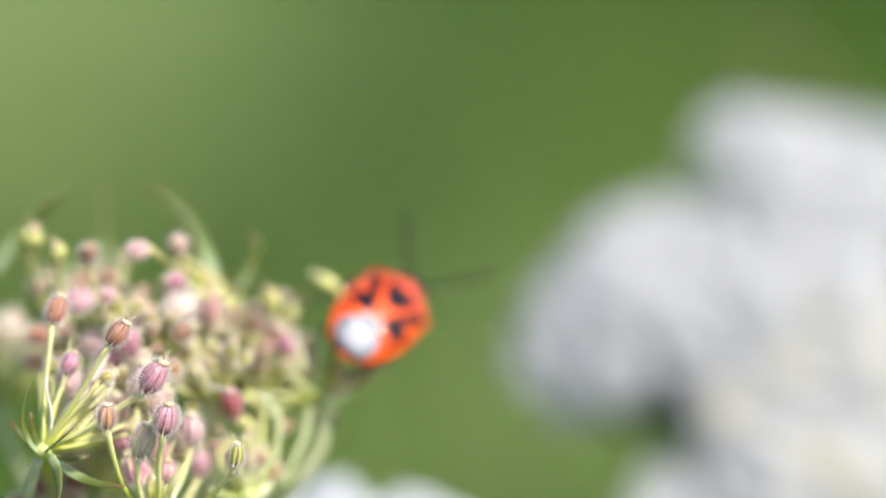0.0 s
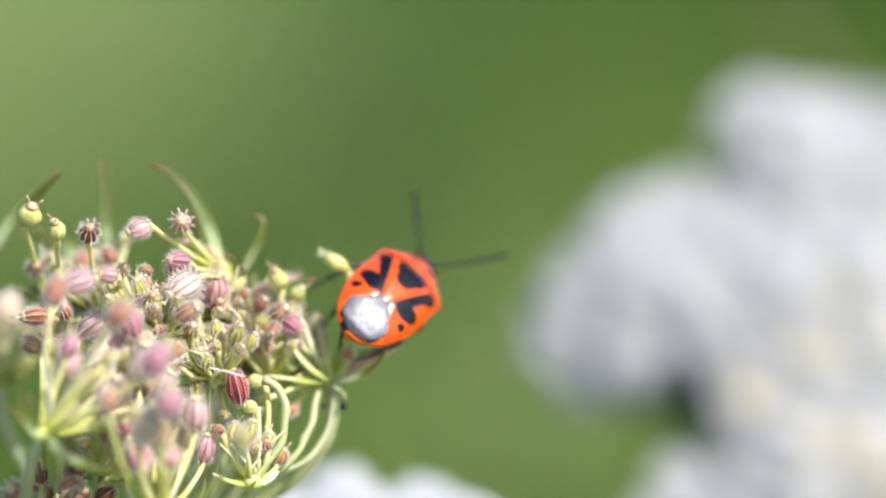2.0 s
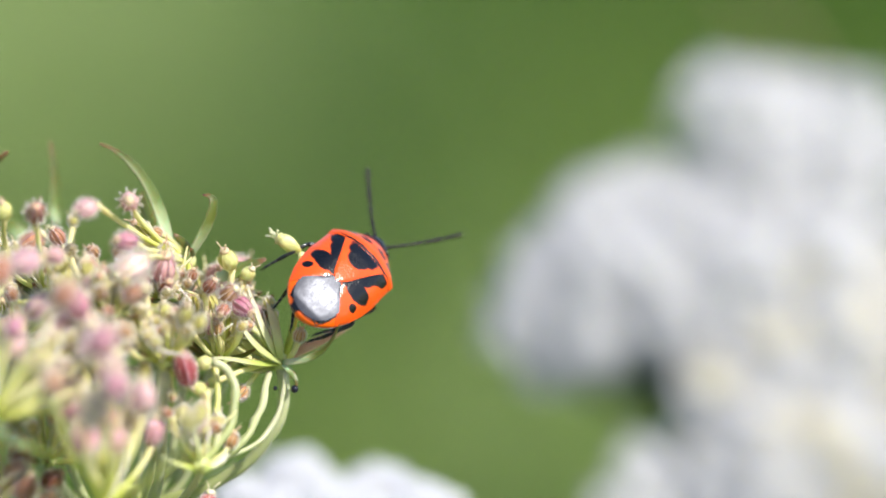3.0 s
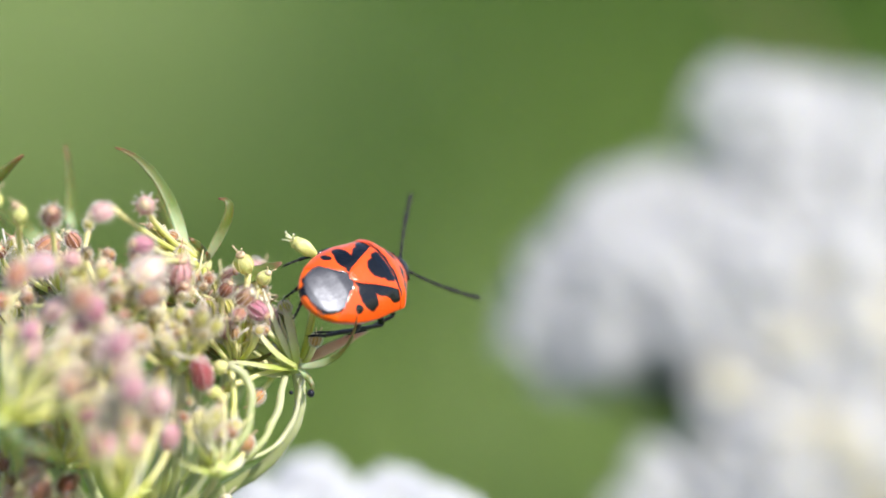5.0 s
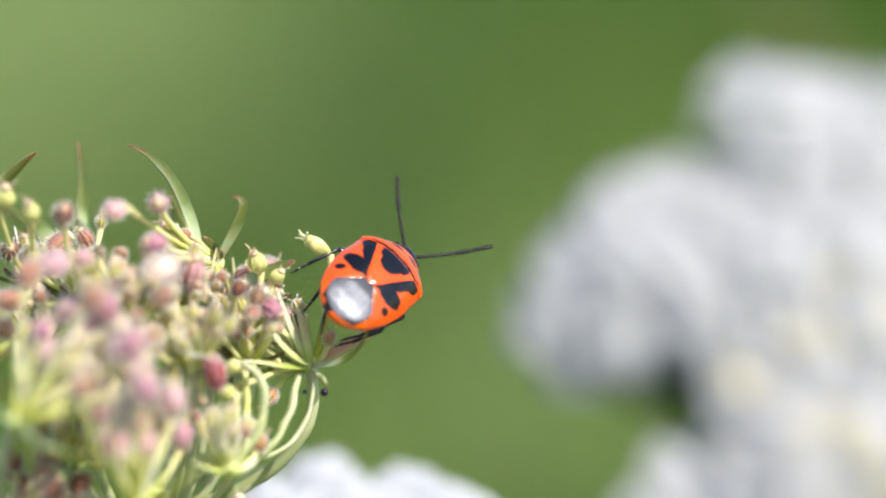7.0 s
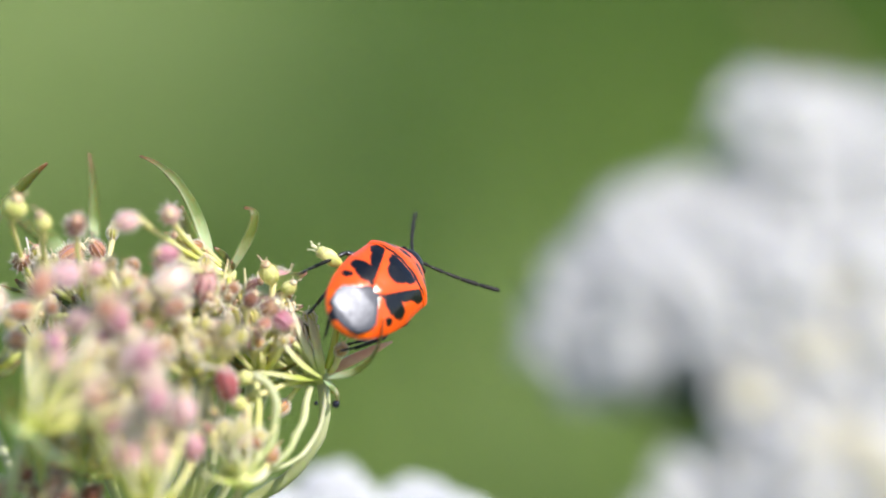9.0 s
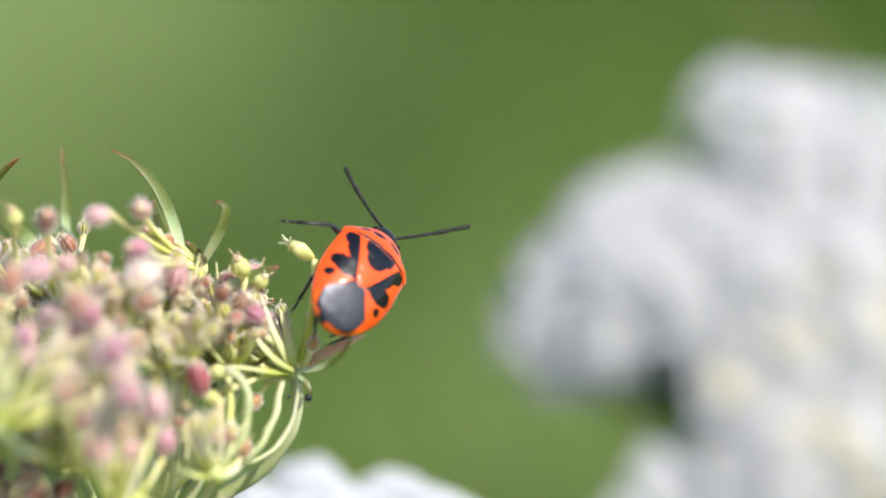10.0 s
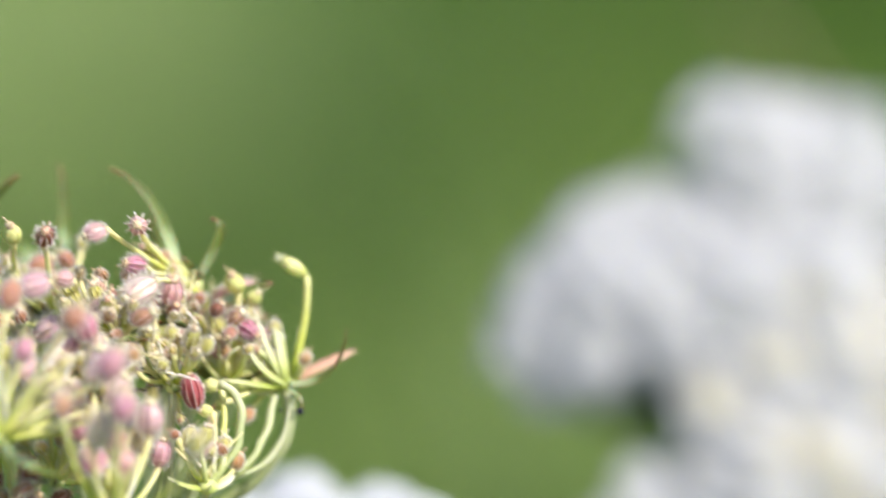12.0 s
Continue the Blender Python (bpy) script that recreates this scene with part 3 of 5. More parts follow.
# ---- seed head of wild carrot ----
def fruit_mesh(name, body, bristles, seed, long=1.15, wide=0.72, spiky=True):
    """A ribbed bristly fruit standing on its stalk at the origin, +z to the tip, with a small cushion and two styles."""
    rnd = random.Random(seed)
    bm = bmesh.new()
    c = Vector((0, 0, long * MM))
    ball(bm, c, (wide * MM, wide * 0.88 * MM, long * MM), 9, 20, 0, None, lambda th, ph: 1.0 + (0.08 if spiky and long > 0.8 else 0.03) * math.cos(5 * ph) + 0.16 * noise.noise(Vector((math.cos(ph) * 0.9, math.sin(ph) * 0.9 + seed, th * 0.9))))
    ribs = 10
    for i in range(ribs):
        ph = math.tau * i / ribs
        line = []
        for j in range(7):
            th = math.pi * (0.1 + 0.8 * j / 6)
            grow = 1.1 if i % 2 == 0 else 1.0
            line.append(c + Vector((wide * grow * math.sin(th) * math.cos(ph), wide * 0.88 * grow * math.sin(th) * math.sin(ph), long * math.cos(th))) * MM)
        tube(bm, line, [0.02 * MM] + [(0.055 if spiky else 0.025) * MM] * 5 + [0.02 * MM], 4, 3 if i % 2 == 0 else 0)
        if spiky:
            for j in range(15):
                th = math.pi * (0.12 + 0.76 * j / 14)
                d = Vector((math.sin(th) * math.cos(ph) / wide, math.sin(th) * math.sin(ph) / wide, math.cos(th) / long)).normalized()
                p = c + Vector((wide * 1.08 * math.sin(th) * math.cos(ph), wide * 0.95 * math.sin(th) * math.sin(ph), long * math.cos(th))) * MM
                d = (d + Vector((rnd.uniform(-0.25, 0.25), rnd.uniform(-0.25, 0.25), rnd.uniform(0, 0.3)))).normalized()
                tube(bm, [p, p + d * bristles * rnd.uniform(0.7, 1.2) * MM], [0.036 * MM, 0.016 * MM], 3, 1)
    ball(bm, Vector((0, 0, 2.02 * long * MM)), (0.42 * wide * MM / 0.72, 0.36 * wide * MM / 0.72, 0.2 * MM), 5, 8, 2)
    for sgn in (-1, 1):
        p0 = Vector((0.12 * sgn, 0, 2.1 * long)) * MM
        p2 = p0 + Vector((0.34 * sgn + rnd.uniform(-0.1, 0.1), rnd.uniform(-0.2, 0.2), 0.62)) * MM
        p2 = p0.lerp(p2, 0.4 + 0.6 * min(1.0, long))
        tube(bm, bezier(p0, p0 + Vector((0.05 * sgn, 0, 0.35 * min(1.0, long))) * MM, p2, 4), [0.06 * MM, 0.05 * MM, 0.04 * MM, 0.04 * MM, 0.055 * MM], 5, 2)
    data = bpy.data.meshes.new(name)
    bm.normal_update()
    bm.to_mesh(data)
    bm.free()
    for m in (body, M_BRISTLE, M_STYLE, M_RIB if body in (M_PINK, M_BROWN, M_RED_FRUIT) else body):
        data.materials.append(m)
    for f in data.polygons:
        f.use_smooth = True
    return data


def bud_mesh():
    """A plump young fruit with a narrow foot and four short pale prongs."""
    bm = bmesh.new()
    ball(bm, Vector((0, 0, 0.95)) * MM, (0.6 * MM, 0.54 * MM, 0.95 * MM), 10, 16, 0, None, lambda th, ph: 1.0 - 0.28 * (1 - math.cos(th)) / 2 + 0.12 * math.sin(3 * ph + 2 * th) * math.sin(th))
    ball(bm, Vector((0.06, 0, 1.7)) * MM, (0.5 * MM, 0.42 * MM, 0.3 * MM), 6, 10, 0)
    for x, y, z in ((0.55, 0.1, 0.75), (0.1, -0.3, 0.95), (-0.45, 0.15, 0.8), (-0.75, -0.1, 0.35)):
        p = Vector((0.1 + x * 0.25, y * 0.3, 1.9)) * MM
        tube(bm, bezier(p, p + Vector((x * 0.3, y * 0.3, z * 0.6)) * MM, p + Vector((x, y, z)) * 0.75 * MM, 4), [0.12 * MM, 0.09 * MM, 0.07 * MM, 0.06 * MM, 0.08 * MM], 6, 1)
    data = bpy.data.meshes.new("fruit")
    bm.normal_update()
    bm.to_mesh(data)
    bm.free()
    data.materials.append(M_BUD)
    data.materials.append(M_ANTHER)
    for f in data.polygons:
        f.use_smooth = True
    return data


FRUITS = {
    "pink": [fruit_mesh("fruit", M_PINK, 0.42, s, 1.05, 0.76) for s in (1, 2, 3)],
    "blush": [fruit_mesh("fruit", M_BLUSH, 0.36, s, 0.95, 0.76) for s in (17, 18)],
    "brown": [fruit_mesh("fruit", M_BROWN, 0.38, s, 0.98, 0.7) for s in (4, 5)],
    "young": [fruit_mesh("fruit", M_YOUNG, 0.26, s, 0.72, 0.46) for s in (6, 7)],
    "red": [fruit_mesh("fruit", M_RED_FRUIT, 0.16, s, 1.15, 0.66) for s in (21, 22)],
    "bit": [fruit_mesh("fruit", M_TAN, 0.17, s, 0.42, 0.36) for s in (9, 10)],
    "cream": [fruit_mesh("fruit", M_BUD, 0.2, s, 0.6, 0.55, False) for s in (15, 16)],
    "bud": [bud_mesh()],
}


def strip(bm, points, width, thick=0.28, tip=0.55, side=None):
    """A bract: a narrow tapered blade with a keel; coloured along its length."""
    n = len(points)
    radii = [width / 2 * MM * (0.75 + 0.5 * math.sin(math.pi * min(1, 1.4 * i / (n - 1))) if i < n * 0.6 else 1.1 * (1 - (i - n * 0.6) / (n * 0.4)) + 0.08) for i in range(n)]
    along = bm.loops.layers.uv.new("along")
    tube(bm, points, radii, 8, 0, thick, side, along)


def bract(parent, points, width=0.8, tip=0.85, label="", side=None, n=16, body=None):
    """points: four stage places of the blade's line, base to tip."""
    bm = bmesh.new()
    a, b, c, d = (st(*p) for p in points)
    strip(bm, bezier3(a, b, c, d, n), width, 0.22, tip, side)
    ob = part("bract", bm, body or M_BRACT, parent, label)
    return ob


seed_head = new("wild_carrot_seed_head")
tagged(seed_head, "nest-shaped wild carrot umbel gone to seed with bristly pink fruits", "seed head")
ROOT = st(-19.0, -14.0, 5.0)


def place_fruit(umbellet, p, d, kind, rnd, size=1.0):
    fr = new("fruit", rnd.choice(FRUITS[kind]))
    fr.parent = umbellet
    fr.matrix_basis = aligned(p, d, rnd.random() * 6.28) @ Matrix.Scale(size, 4)
    return fr


def umbellet_at(hub, axis, count, reach, spread, kinds, seed, ray_bow=0.3, drop=0.0, radius=0.15, via=None, stalk=None, ray=0.3, straight=0.35):
    """One small umbel: hub in stage mm, its axis, stalks of about reach mm, fanned by spread, with fruits of the kinds given."""
    rnd = random.Random(seed)
    h = st(*hub)
    ax = sd(*axis)
    out = (h - ROOT)
    flat = out - Vector((0, 0, out.z))
    bm = bmesh.new()
    line = bezier3(ROOT, ROOT + flat * 0.45 + Vector((0, 0, -1.5 * MM)), ROOT + flat * (0.95 + ray_bow * 0.3) + Vector((0, 0, out.z * 0.25)),  h, 16)
    if via:
        line = bezier3(ROOT, st(*via[0]), st(*via[1]), h, 20)
    line = crooked(line, 0.22, seed)
    tube(bm, line, [ray * (1.2 - 0.2 * i / len(line)) * (1 + 0.22 * noise.noise(Vector((seed, i * 0.6, 0)))) * MM for i in range(len(line))], 8, along=bm.loops.layers.uv.new("along"))
    part("ray", bm, M_RAY, seed_head)
    bm = bmesh.new()
    ball(bm, h, (0.62 * MM, 0.62 * MM, 0.5 * MM), 6, 10, 0, ax.to_track_quat("Z", "Y").to_matrix())
    umb = part("umbellet", bm, M_HUB, seed_head)
    turn = ax.to_track_quat("Z", "Y").to_matrix()
    for i in range(count):
        f = math.sqrt((i + 0.5) / count)
        ph = i * 2.39996 + rnd.uniform(-0.35, 0.35)
        side = turn @ Vector((math.cos(ph), math.sin(ph), 0))
        length = reach * (0.6 + 0.4 * f) * rnd.uniform(0.7, 1.15)
        wide = spread * f
        end = h + (ax * math.cos(wide) + side * math.sin(wide)) * length * MM
        mid = h + (ax * 0.35 + side * (0.3 + 0.8 * f) * math.sin(min(1.5, spread * 1.2))).normalized() * length * 0.55 * MM
        mid = mid.lerp(h.lerp(end, 0.5), straight)
        bm = bmesh.new()
        line = crooked(bezier(h, mid, end, 8), 0.22, seed + i * 0.37)
        tube(bm, line, [radius * 1.15 * MM] * 2 + [radius * MM] * 5 + [radius * 1.1 * MM, radius * 1.3 * MM], 6, along=bm.loops.layers.uv.new("along"))
        part("pedicel", bm, stalk or M_STALK, umb)
        d = (line[-1] - line[-2]).normalized().lerp(ax, 0.25).normalized()
        d = (d + Vector((rnd.gauss(0, 0.4), rnd.gauss(0, 0.4), rnd.gauss(0, 0.35) - drop))).normalized()
        kind = rnd.choices(list(kinds), list(kinds.values()))[0]
        place_fruit(umb, end, d, kind, rnd, rnd.uniform(0.66, 1.04))
    for i in range(13):
        th, ph = rnd.uniform(0.1, spread * 1.1), rnd.random() * math.tau
        d = ax * math.cos(th) + (turn @ Vector((math.cos(ph), math.sin(ph), 0))) * math.sin(th)
        p = h + d * reach * rnd.uniform(0.25, 0.85) * MM
        q = p + (d + Vector((rnd.gauss(0, 0.6), rnd.gauss(0, 0.6), rnd.gauss(0.1, 0.6)))).normalized() * rnd.uniform(0.8, 1.9) * MM
        bm = bmesh.new()
        tube(bm, bezier(h, h.lerp(p, 0.5) + Vector((rnd.gauss(0, 0.3), rnd.gauss(0, 0.3), 0)) * MM, p, 5) + [q], [0.1 * MM] * 5 + [0.11 * MM, 0.045 * MM], 5, along=bm.loops.layers.uv.new("along"))
        part("filament", bm, M_BRISTLE if i % 3 == 0 else M_STALK, umb)
    for i in range(5):
        ph = math.tau * i / 5 + rnd.random()
        side = turn @ Vector((math.cos(ph), math.sin(ph), 0))
        bm = bmesh.new()
        e = h + (side * 1.0 + ax * rnd.uniform(0.1, 0.7)).normalized() * rnd.uniform(1.8, 3.2) * MM
        strip(bm, bezier(h, h + side * 1.0 * MM - ax * 0.2 * MM, e, 8), 0.42, 0.3, 0.8)
        part("bracteole", bm, stalk or M_BRACT, umb)
    return umb


def single_fruit(umbellet, hub, bend, end, way, kind, size, seed):
    """One fruit on a stalk of its own line, in stage mm."""
    bm = bmesh.new()
    tube(bm, crooked(bezier(st(*hub), st(*bend), st(*end), 10), 0.22, seed * 0.41), [0.17 * MM] * 9 + [0.19 * MM, 0.22 * MM], 6, along=bm.loops.layers.uv.new("along"))
    part("pedicel", bm, M_STALK, umbellet)
    place_fruit(umbellet, st(*end), sd(*way), kind, random.Random(seed), size)


def arc(parent, a, b, c, d, radius):
    """A thin stalk along a bow of four stage places."""
    bm = bmesh.new()
    tube(bm, crooked(bezier3(st(*a), st(*b), st(*c), st(*d), 18), 0.25, radius * 50), [radius * (1 + 0.3 * noise.noise(Vector((radius * 90, i * 0.7, 0)))) * MM for i in range(19)], 7, along=bm.loops.layers.uv.new("along"))
    part("ray", bm, M_RAY, parent)


M_BEAD = Nodes("dark_bead").set(Base_Color=rgb(30, 30, 44), Roughness=0.15).m
PURPLE = {"pink": 6, "blush": 1, "brown": 2, "young": 1, "bit": 2}
MIXED = {"pink": 3, "brown": 2, "young": 4, "bit": 4}
CREAMY = {"young": 4, "bit": 5, "blush": 1}
GREEN = {"blush": 1, "brown": 0.5, "young": 3, "bit": 5}
BROWNISH = {"brown": 4, "bit": 2, "young": 1}
FLORETS = {"bit": 7, "young": 4, "blush": 1, "brown": 1}
# hub (u, v, w), axis, stalks, reach, spread
front_umbellet = umbellet_at((-19.1, -13.0, -12), (-0.05, 1, -0.1), 5, 5.6, 0.62, PURPLE, 31, 0.25, radius=0.17, straight=0.6)
left_umbellet = umbellet_at((-25.6, -7.9, -14), (0.6, 0.75, 0.4), 13, 7.4, 0.7, MIXED, 32, 0.3, radius=0.15, straight=0.9, via=((-22, -17, -3), (-30, -15, -9)), ray=0.36)
low_umbellet = umbellet_at((-13.8, -10.9, -6), (-0.05, 1, 0.0), 6, 2.6, 0.6, CREAMY, 33, 0.35, via=((-16.9, -14.9, 3), (-14.8, -13.6, 0)), ray=0.22, stalk=M_FRESH)
bug_umbellet = umbellet_at((-9.4, -5.0, 1), (-0.75, 0.75, 0.1), 11, 3.9, 0.85, FLORETS, 34, 0.1, via=((-13.4, -13.2, 3), (-8.0, -10.2, 2)), stalk=M_OLIVE, ray=0.34)
top_umbellet = umbellet_at((-14.9, 1.0, 2), (-0.9, 0.02, -0.4), 8, 3.4, 0.8, FLORETS, 135, 0.0)
ridge_umbellet = umbellet_at((-23.1, -1.0, 0), (-0.05, 1, -0.1), 9, 2.8, 0.9, FLORETS, 36, 0.2)
middle_umbellet = umbellet_at((-19.0, -1.9, -5), (0.0, 0.8, -0.6), 18, 3.0, 0.95, FLORETS, 37, 0.1)
rim_umbellet = umbellet_at((-25.9, 0.0, 2), (0.1, 1, -0.2), 7, 2.4, 0.8, FLORETS, 38, 0.2)
inner_umbellet = umbellet_at((-15.9, -4.9, -5), (-0.2, 0.9, -0.4), 18, 3.0, 0.9, FLORETS, 39, 0.1)
brown_umbellet = umbellet_at((-12.9, -4.8, 0), (-0.1, 0.95, -0.3), 14, 3.3, 0.85, FLORETS, 40, 0.0, via=((-15.5, -12.0, 3), (-13.6, -8.2, 1)), ray=0.22)
umbellet_at((-24.9, -3.5, 2), (0.1, 0.9, -0.2), 10, 3.4, 0.8, FLORETS, 41, 0.1)
umbellet_at((-19.9, -5.5, -8), (0.05, 0.9, -0.4), 10, 3.0, 0.9, FLORETS, 42, 0.0)
umbellet_at((-15.5, -17.8, -5), (0.2, 0.9, -0.4), 8, 2.6, 0.7, BROWNISH, 43, 0.3)
umbellet_at((-26.3, -14.3, -6), (0.4, 0.7, -0.5), 14, 4.2, 0.9, BROWNISH, 44, 0.2)
umbellet_at((-17.6, -3.4, 10), (0, 1, 0.1), 14, 3.8, 0.8, GREEN, 45, 0.2)
umbellet_at((-23.4, -3.4, 14), (0, 1, 0.2), 14, 4.0, 0.8, GREEN, 46, 0.2)
umbellet_at((-29.8, -5.1, 8), (0.2, 1, 0), 10, 4.5, 0.9, MIXED, 47, 0.3)
umbellet_at((-12.6, -5.6, 7), (-0.3, 1, 0.1), 12, 3.6, 0.8, GREEN, 48, 0.15, via=((-16.2, -12.7, 5), (-13.6, -9.8, 6)), ray=0.15)
umbellet_at((-22.9, -10.5, -3), (0.1, 0.8, -0.4), 14, 4.5, 0.9, MIXED, 49, 0.1)
umbellet_at((-13.4, -1.9, 3), (0.2, 1, -0.3), 14, 2.3, 1.05, CREAMY, 51, 0.0)
umbellet_at((-16.2, -1.0, -1), (0.0, 0.9, -0.5), 16, 2.1, 1.1, FLORETS, 52, 0.0)
bract(top_umbellet, [(-15.8, 1.4, 1), (-16.3, 3.7, 2), (-17.3, 7.2, 2), (-20.1, 8.0, 2)], 0.95, 0.9)
bract(top_umbellet, [(-16.1, 1.5, 2), (-17.0, 2.7, 4), (-17.6, 4.1, 5), (-17.8, 5.1, 5)], 0.7, 0.9)
bract(top_umbellet, [(-14.8, 1.1, 1), (-13.6, 3.0, 0), (-12.5, 5.0, 0), (-13.9, 4.9, 0)], 0.75, 0.93)
bract(seed_head, [(-23.0, 2.2, 6), (-23.2, 4.1, 7), (-22.9, 5.8, 7), (-23.4, 8.3, 7)], 0.8, 0.85)
bract(seed_head, [(-30.0, 2.5, 3), (-28.6, 4.8, 3), (-27.0, 6.6, 3), (-25.6, 7.6, 3)], 0.85, 0.75)
bract(seed_head, [(-24.3, 1.6, 7), (-25.7, 3.1, 8), (-26.8, 3.8, 9), (-28.2, 4.5, 9)], 0.9, 0.9)
bract(bug_umbellet, [(-9.2, -5.0, 0), (-7.4, -5.0, -1), (-5.8, -4.3, -2), (-5.7, -1.6, -2)], 0.5, 0.7)
bract(bug_umbellet, [(-9.2, -5.1, 0), (-8.6, -5.7, -0.5), (-8.3, -6.0, -0.5), (-8.4, -6.5, -0.5)], 0.35, 0.95)
bract(bug_umbellet, [(-9.2, -4.9, 2), (-7.5, -4.0, 2), (-6.5, -3.5, 2), (-5.2, -3.0, 3)], 0.6, 0.55, body=M_PALE)
bract(bug_umbellet, [(-9.5, -5.0, 2), (-10.5, -3.3, 1), (-10.5, -2.0, 2), (-9.8, -1.0, 2)], 0.5, 0.9)
bract(bug_umbellet, [(-9.3, -5.0, 0), (-9.4, -3.9, -1), (-9.7, -2.6, 0), (-10.2, -1.2, 1)], 0.6, 0.9, body=M_FRESH)
bract(bug_umbellet, [(-9.3, -5.0, 1), (-10.5, -4.3, 0), (-11.8, -3.8, 0), (-13.0, -3.0, 1)], 0.55, 0.9, body=M_FRESH)
bract(bug_umbellet, [(-9.3, -5.0, -0.5), (-10.6, -4.4, -1.5), (-11.6, -3.2, -1.5), (-12.1, -1.6, -1)], 0.42, 0.95, body=M_FRESH)
bract(bug_umbellet, [(-9.3, -5.0, 0), (-10.0, -4.0, -1), (-10.6, -2.4, -1), (-11.3, -0.4, 0)], 0.42, 0.95, body=M_FRESH)
bract(bug_umbellet, [(-9.3, -5.1, 0), (-10.8, -5.2, -1.5), (-12.2, -4.6, -2), (-13.4, -4.7, -2)], 0.4, 0.95, body=M_FRESH)
bract(bug_umbellet, [(-9.1, -5.0, 1), (-8.8, -4.0, 1), (-8.5, -3.0, 2), (-8.6, -1.6, 3)], 0.6, 0.9, body=M_OLIVE)
bract(left_umbellet, [(-25.4, -8.1, -14), (-26.7, -7.4, -15), (-27.1, -5.8, -16), (-26.2, -3.7, -16)], 0.55, 0.8)
bract(left_umbellet, [(-25.0, -8.2, -14), (-23.4, -9.8, -15), (-22.0, -9.8, -16), (-20.6, -9.9, -16)], 0.55, 0.85)
bract(left_umbellet, [(-25.3, -8.0, -14), (-24.5, -8.6, -16), (-24.3, -9.6, -17), (-24.6, -11.2, -17)], 0.5, 0.85)
bract(seed_head, [(-13.2, 0.0, 1), (-12.2, 0.3, 1), (-11.2, 0.7, 1), (-10.2, 1.1, 1)], 0.9, 0.75)
single_fruit(rim_umbellet, (-25.9, 0, 2), (-25.4, 1.6, -1.3), (-25.3, 3.5, -4.6), (-0.1, 0.7, -0.6), "cream", 1.1, 101)
single_fruit(ridge_umbellet, (-23.1, -1, 0), (-23.5, 0.8, -2.3), (-23.5, 3.5, -4.3), (0.1, 0.45, -0.9), "brown", 0.82, 102)
single_fruit(top_umbellet, (-14.9, 1, 2), (-18.4, 3, -2.1), (-19.8, 4.3, -5.8), (-0.9, -0.3, -0.3), "blush", 0.72, 103)
single_fruit(top_umbellet, (-14.9, 1, 2), (-17.4, 2.8, -0.4), (-18, 4.4, -3.3), (0, 0.1, -1), "blush", 0.78, 104)
single_fruit(ridge_umbellet, (-23.1, -1, 0), (-22, 0.8, 1.5), (-21.8, 3.1, 3.1), (0.1, 1, -0.2), "bit", 0.85, 105)
single_fruit(top_umbellet, (-14.9, 1, 2), (-16.1, 1.4, -2.1), (-16.9, 1.2, -6), (-0.8, -0.5, -0.5), "pink", 1.05, 106)
single_fruit(top_umbellet, (-14.9, 1, 2), (-16.7, 1.5, -1.2), (-17.6, 2.1, -4.5), (-0.7, 0.1, -0.7), "pink", 0.72, 107)
single_fruit(ridge_umbellet, (-23.1, -1, 0), (-22.4, 0.3, -4.6), (-22.9, 1.2, -8.7), (-0.9, -0.2, -0.3), "pink", 0.9, 108)
single_fruit(ridge_umbellet, (-23.1, -1, 0), (-21.4, 0.2, -4), (-21.6, 1.3, -7.7), (-0.8, 0.1, -0.5), "blush", 0.6, 109)
single_fruit(left_umbellet, (-25.6, -7.9, -14), (-24.6, -4.9, -6.9), (-23.9, -2.1, -5.6), (0.8, 0.5, -0.4), "pink", 0.95, 110)
single_fruit(ridge_umbellet, (-23.1, -1, 0), (-24.3, -1.5, -1.7), (-24.8, -1.2, -3.7), (-0.3, 0.7, -0.6), "bit", 1.0, 111)
single_fruit(left_umbellet, (-25.6, -7.9, -14), (-25.3, -5.4, -6.3), (-25.4, -2.9, -4.7), (-0.3, 0.6, -0.7), "bit", 1.1, 112)
single_fruit(middle_umbellet, (-19, -1.9, -5), (-21.2, -0.3, -3.3), (-21.6, 1.5, -2.7), (0.2, 0.5, -0.9), "bit", 0.95, 113)
single_fruit(middle_umbellet, (-19, -1.9, -5), (-19.7, -0.4, -3.4), (-20.1, 1.3, -2.7), (-0.3, 0.6, -0.7), "bit", 0.95, 114)
single_fruit(ridge_umbellet, (-23.1, -1, 0), (-22.1, 0.2, 0.2), (-22.2, 2, 0.2), (-0.5, 0.8, -0.3), "brown", 0.6, 115)
single_fruit(inner_umbellet, (-15.9, -4.9, -5), (-16.2, -2.9, -3.2), (-16.1, -0.8, -2.5), (0.3, 0.5, -0.8), "brown", 0.6, 116)
single_fruit(inner_umbellet, (-15.9, -4.9, -5), (-16.9, -2.8, -3.8), (-17.1, -0.8, -3.7), (0, 0.4, -0.9), "bit", 0.9, 117)
single_fruit(top_umbellet, (-14.9, 1, 2), (-14.7, -0, 0.2), (-14.5, -0.1, -1.8), (0.2, 0.8, -0.5), "bit", 0.8, 118)
single_fruit(brown_umbellet, (-12.9, -4.8, 0), (-13.8, -2.9, -0.7), (-13.7, -0.8, -1.7), (0.5, 0.6, -0.5), "brown", 0.55, 119)
single_fruit(brown_umbellet, (-12.9, -4.8, 0), (-13, -3.1, -0.5), (-12.7, -1.2, -1.6), (0.6, 0.4, -0.6), "brown", 0.68, 120)
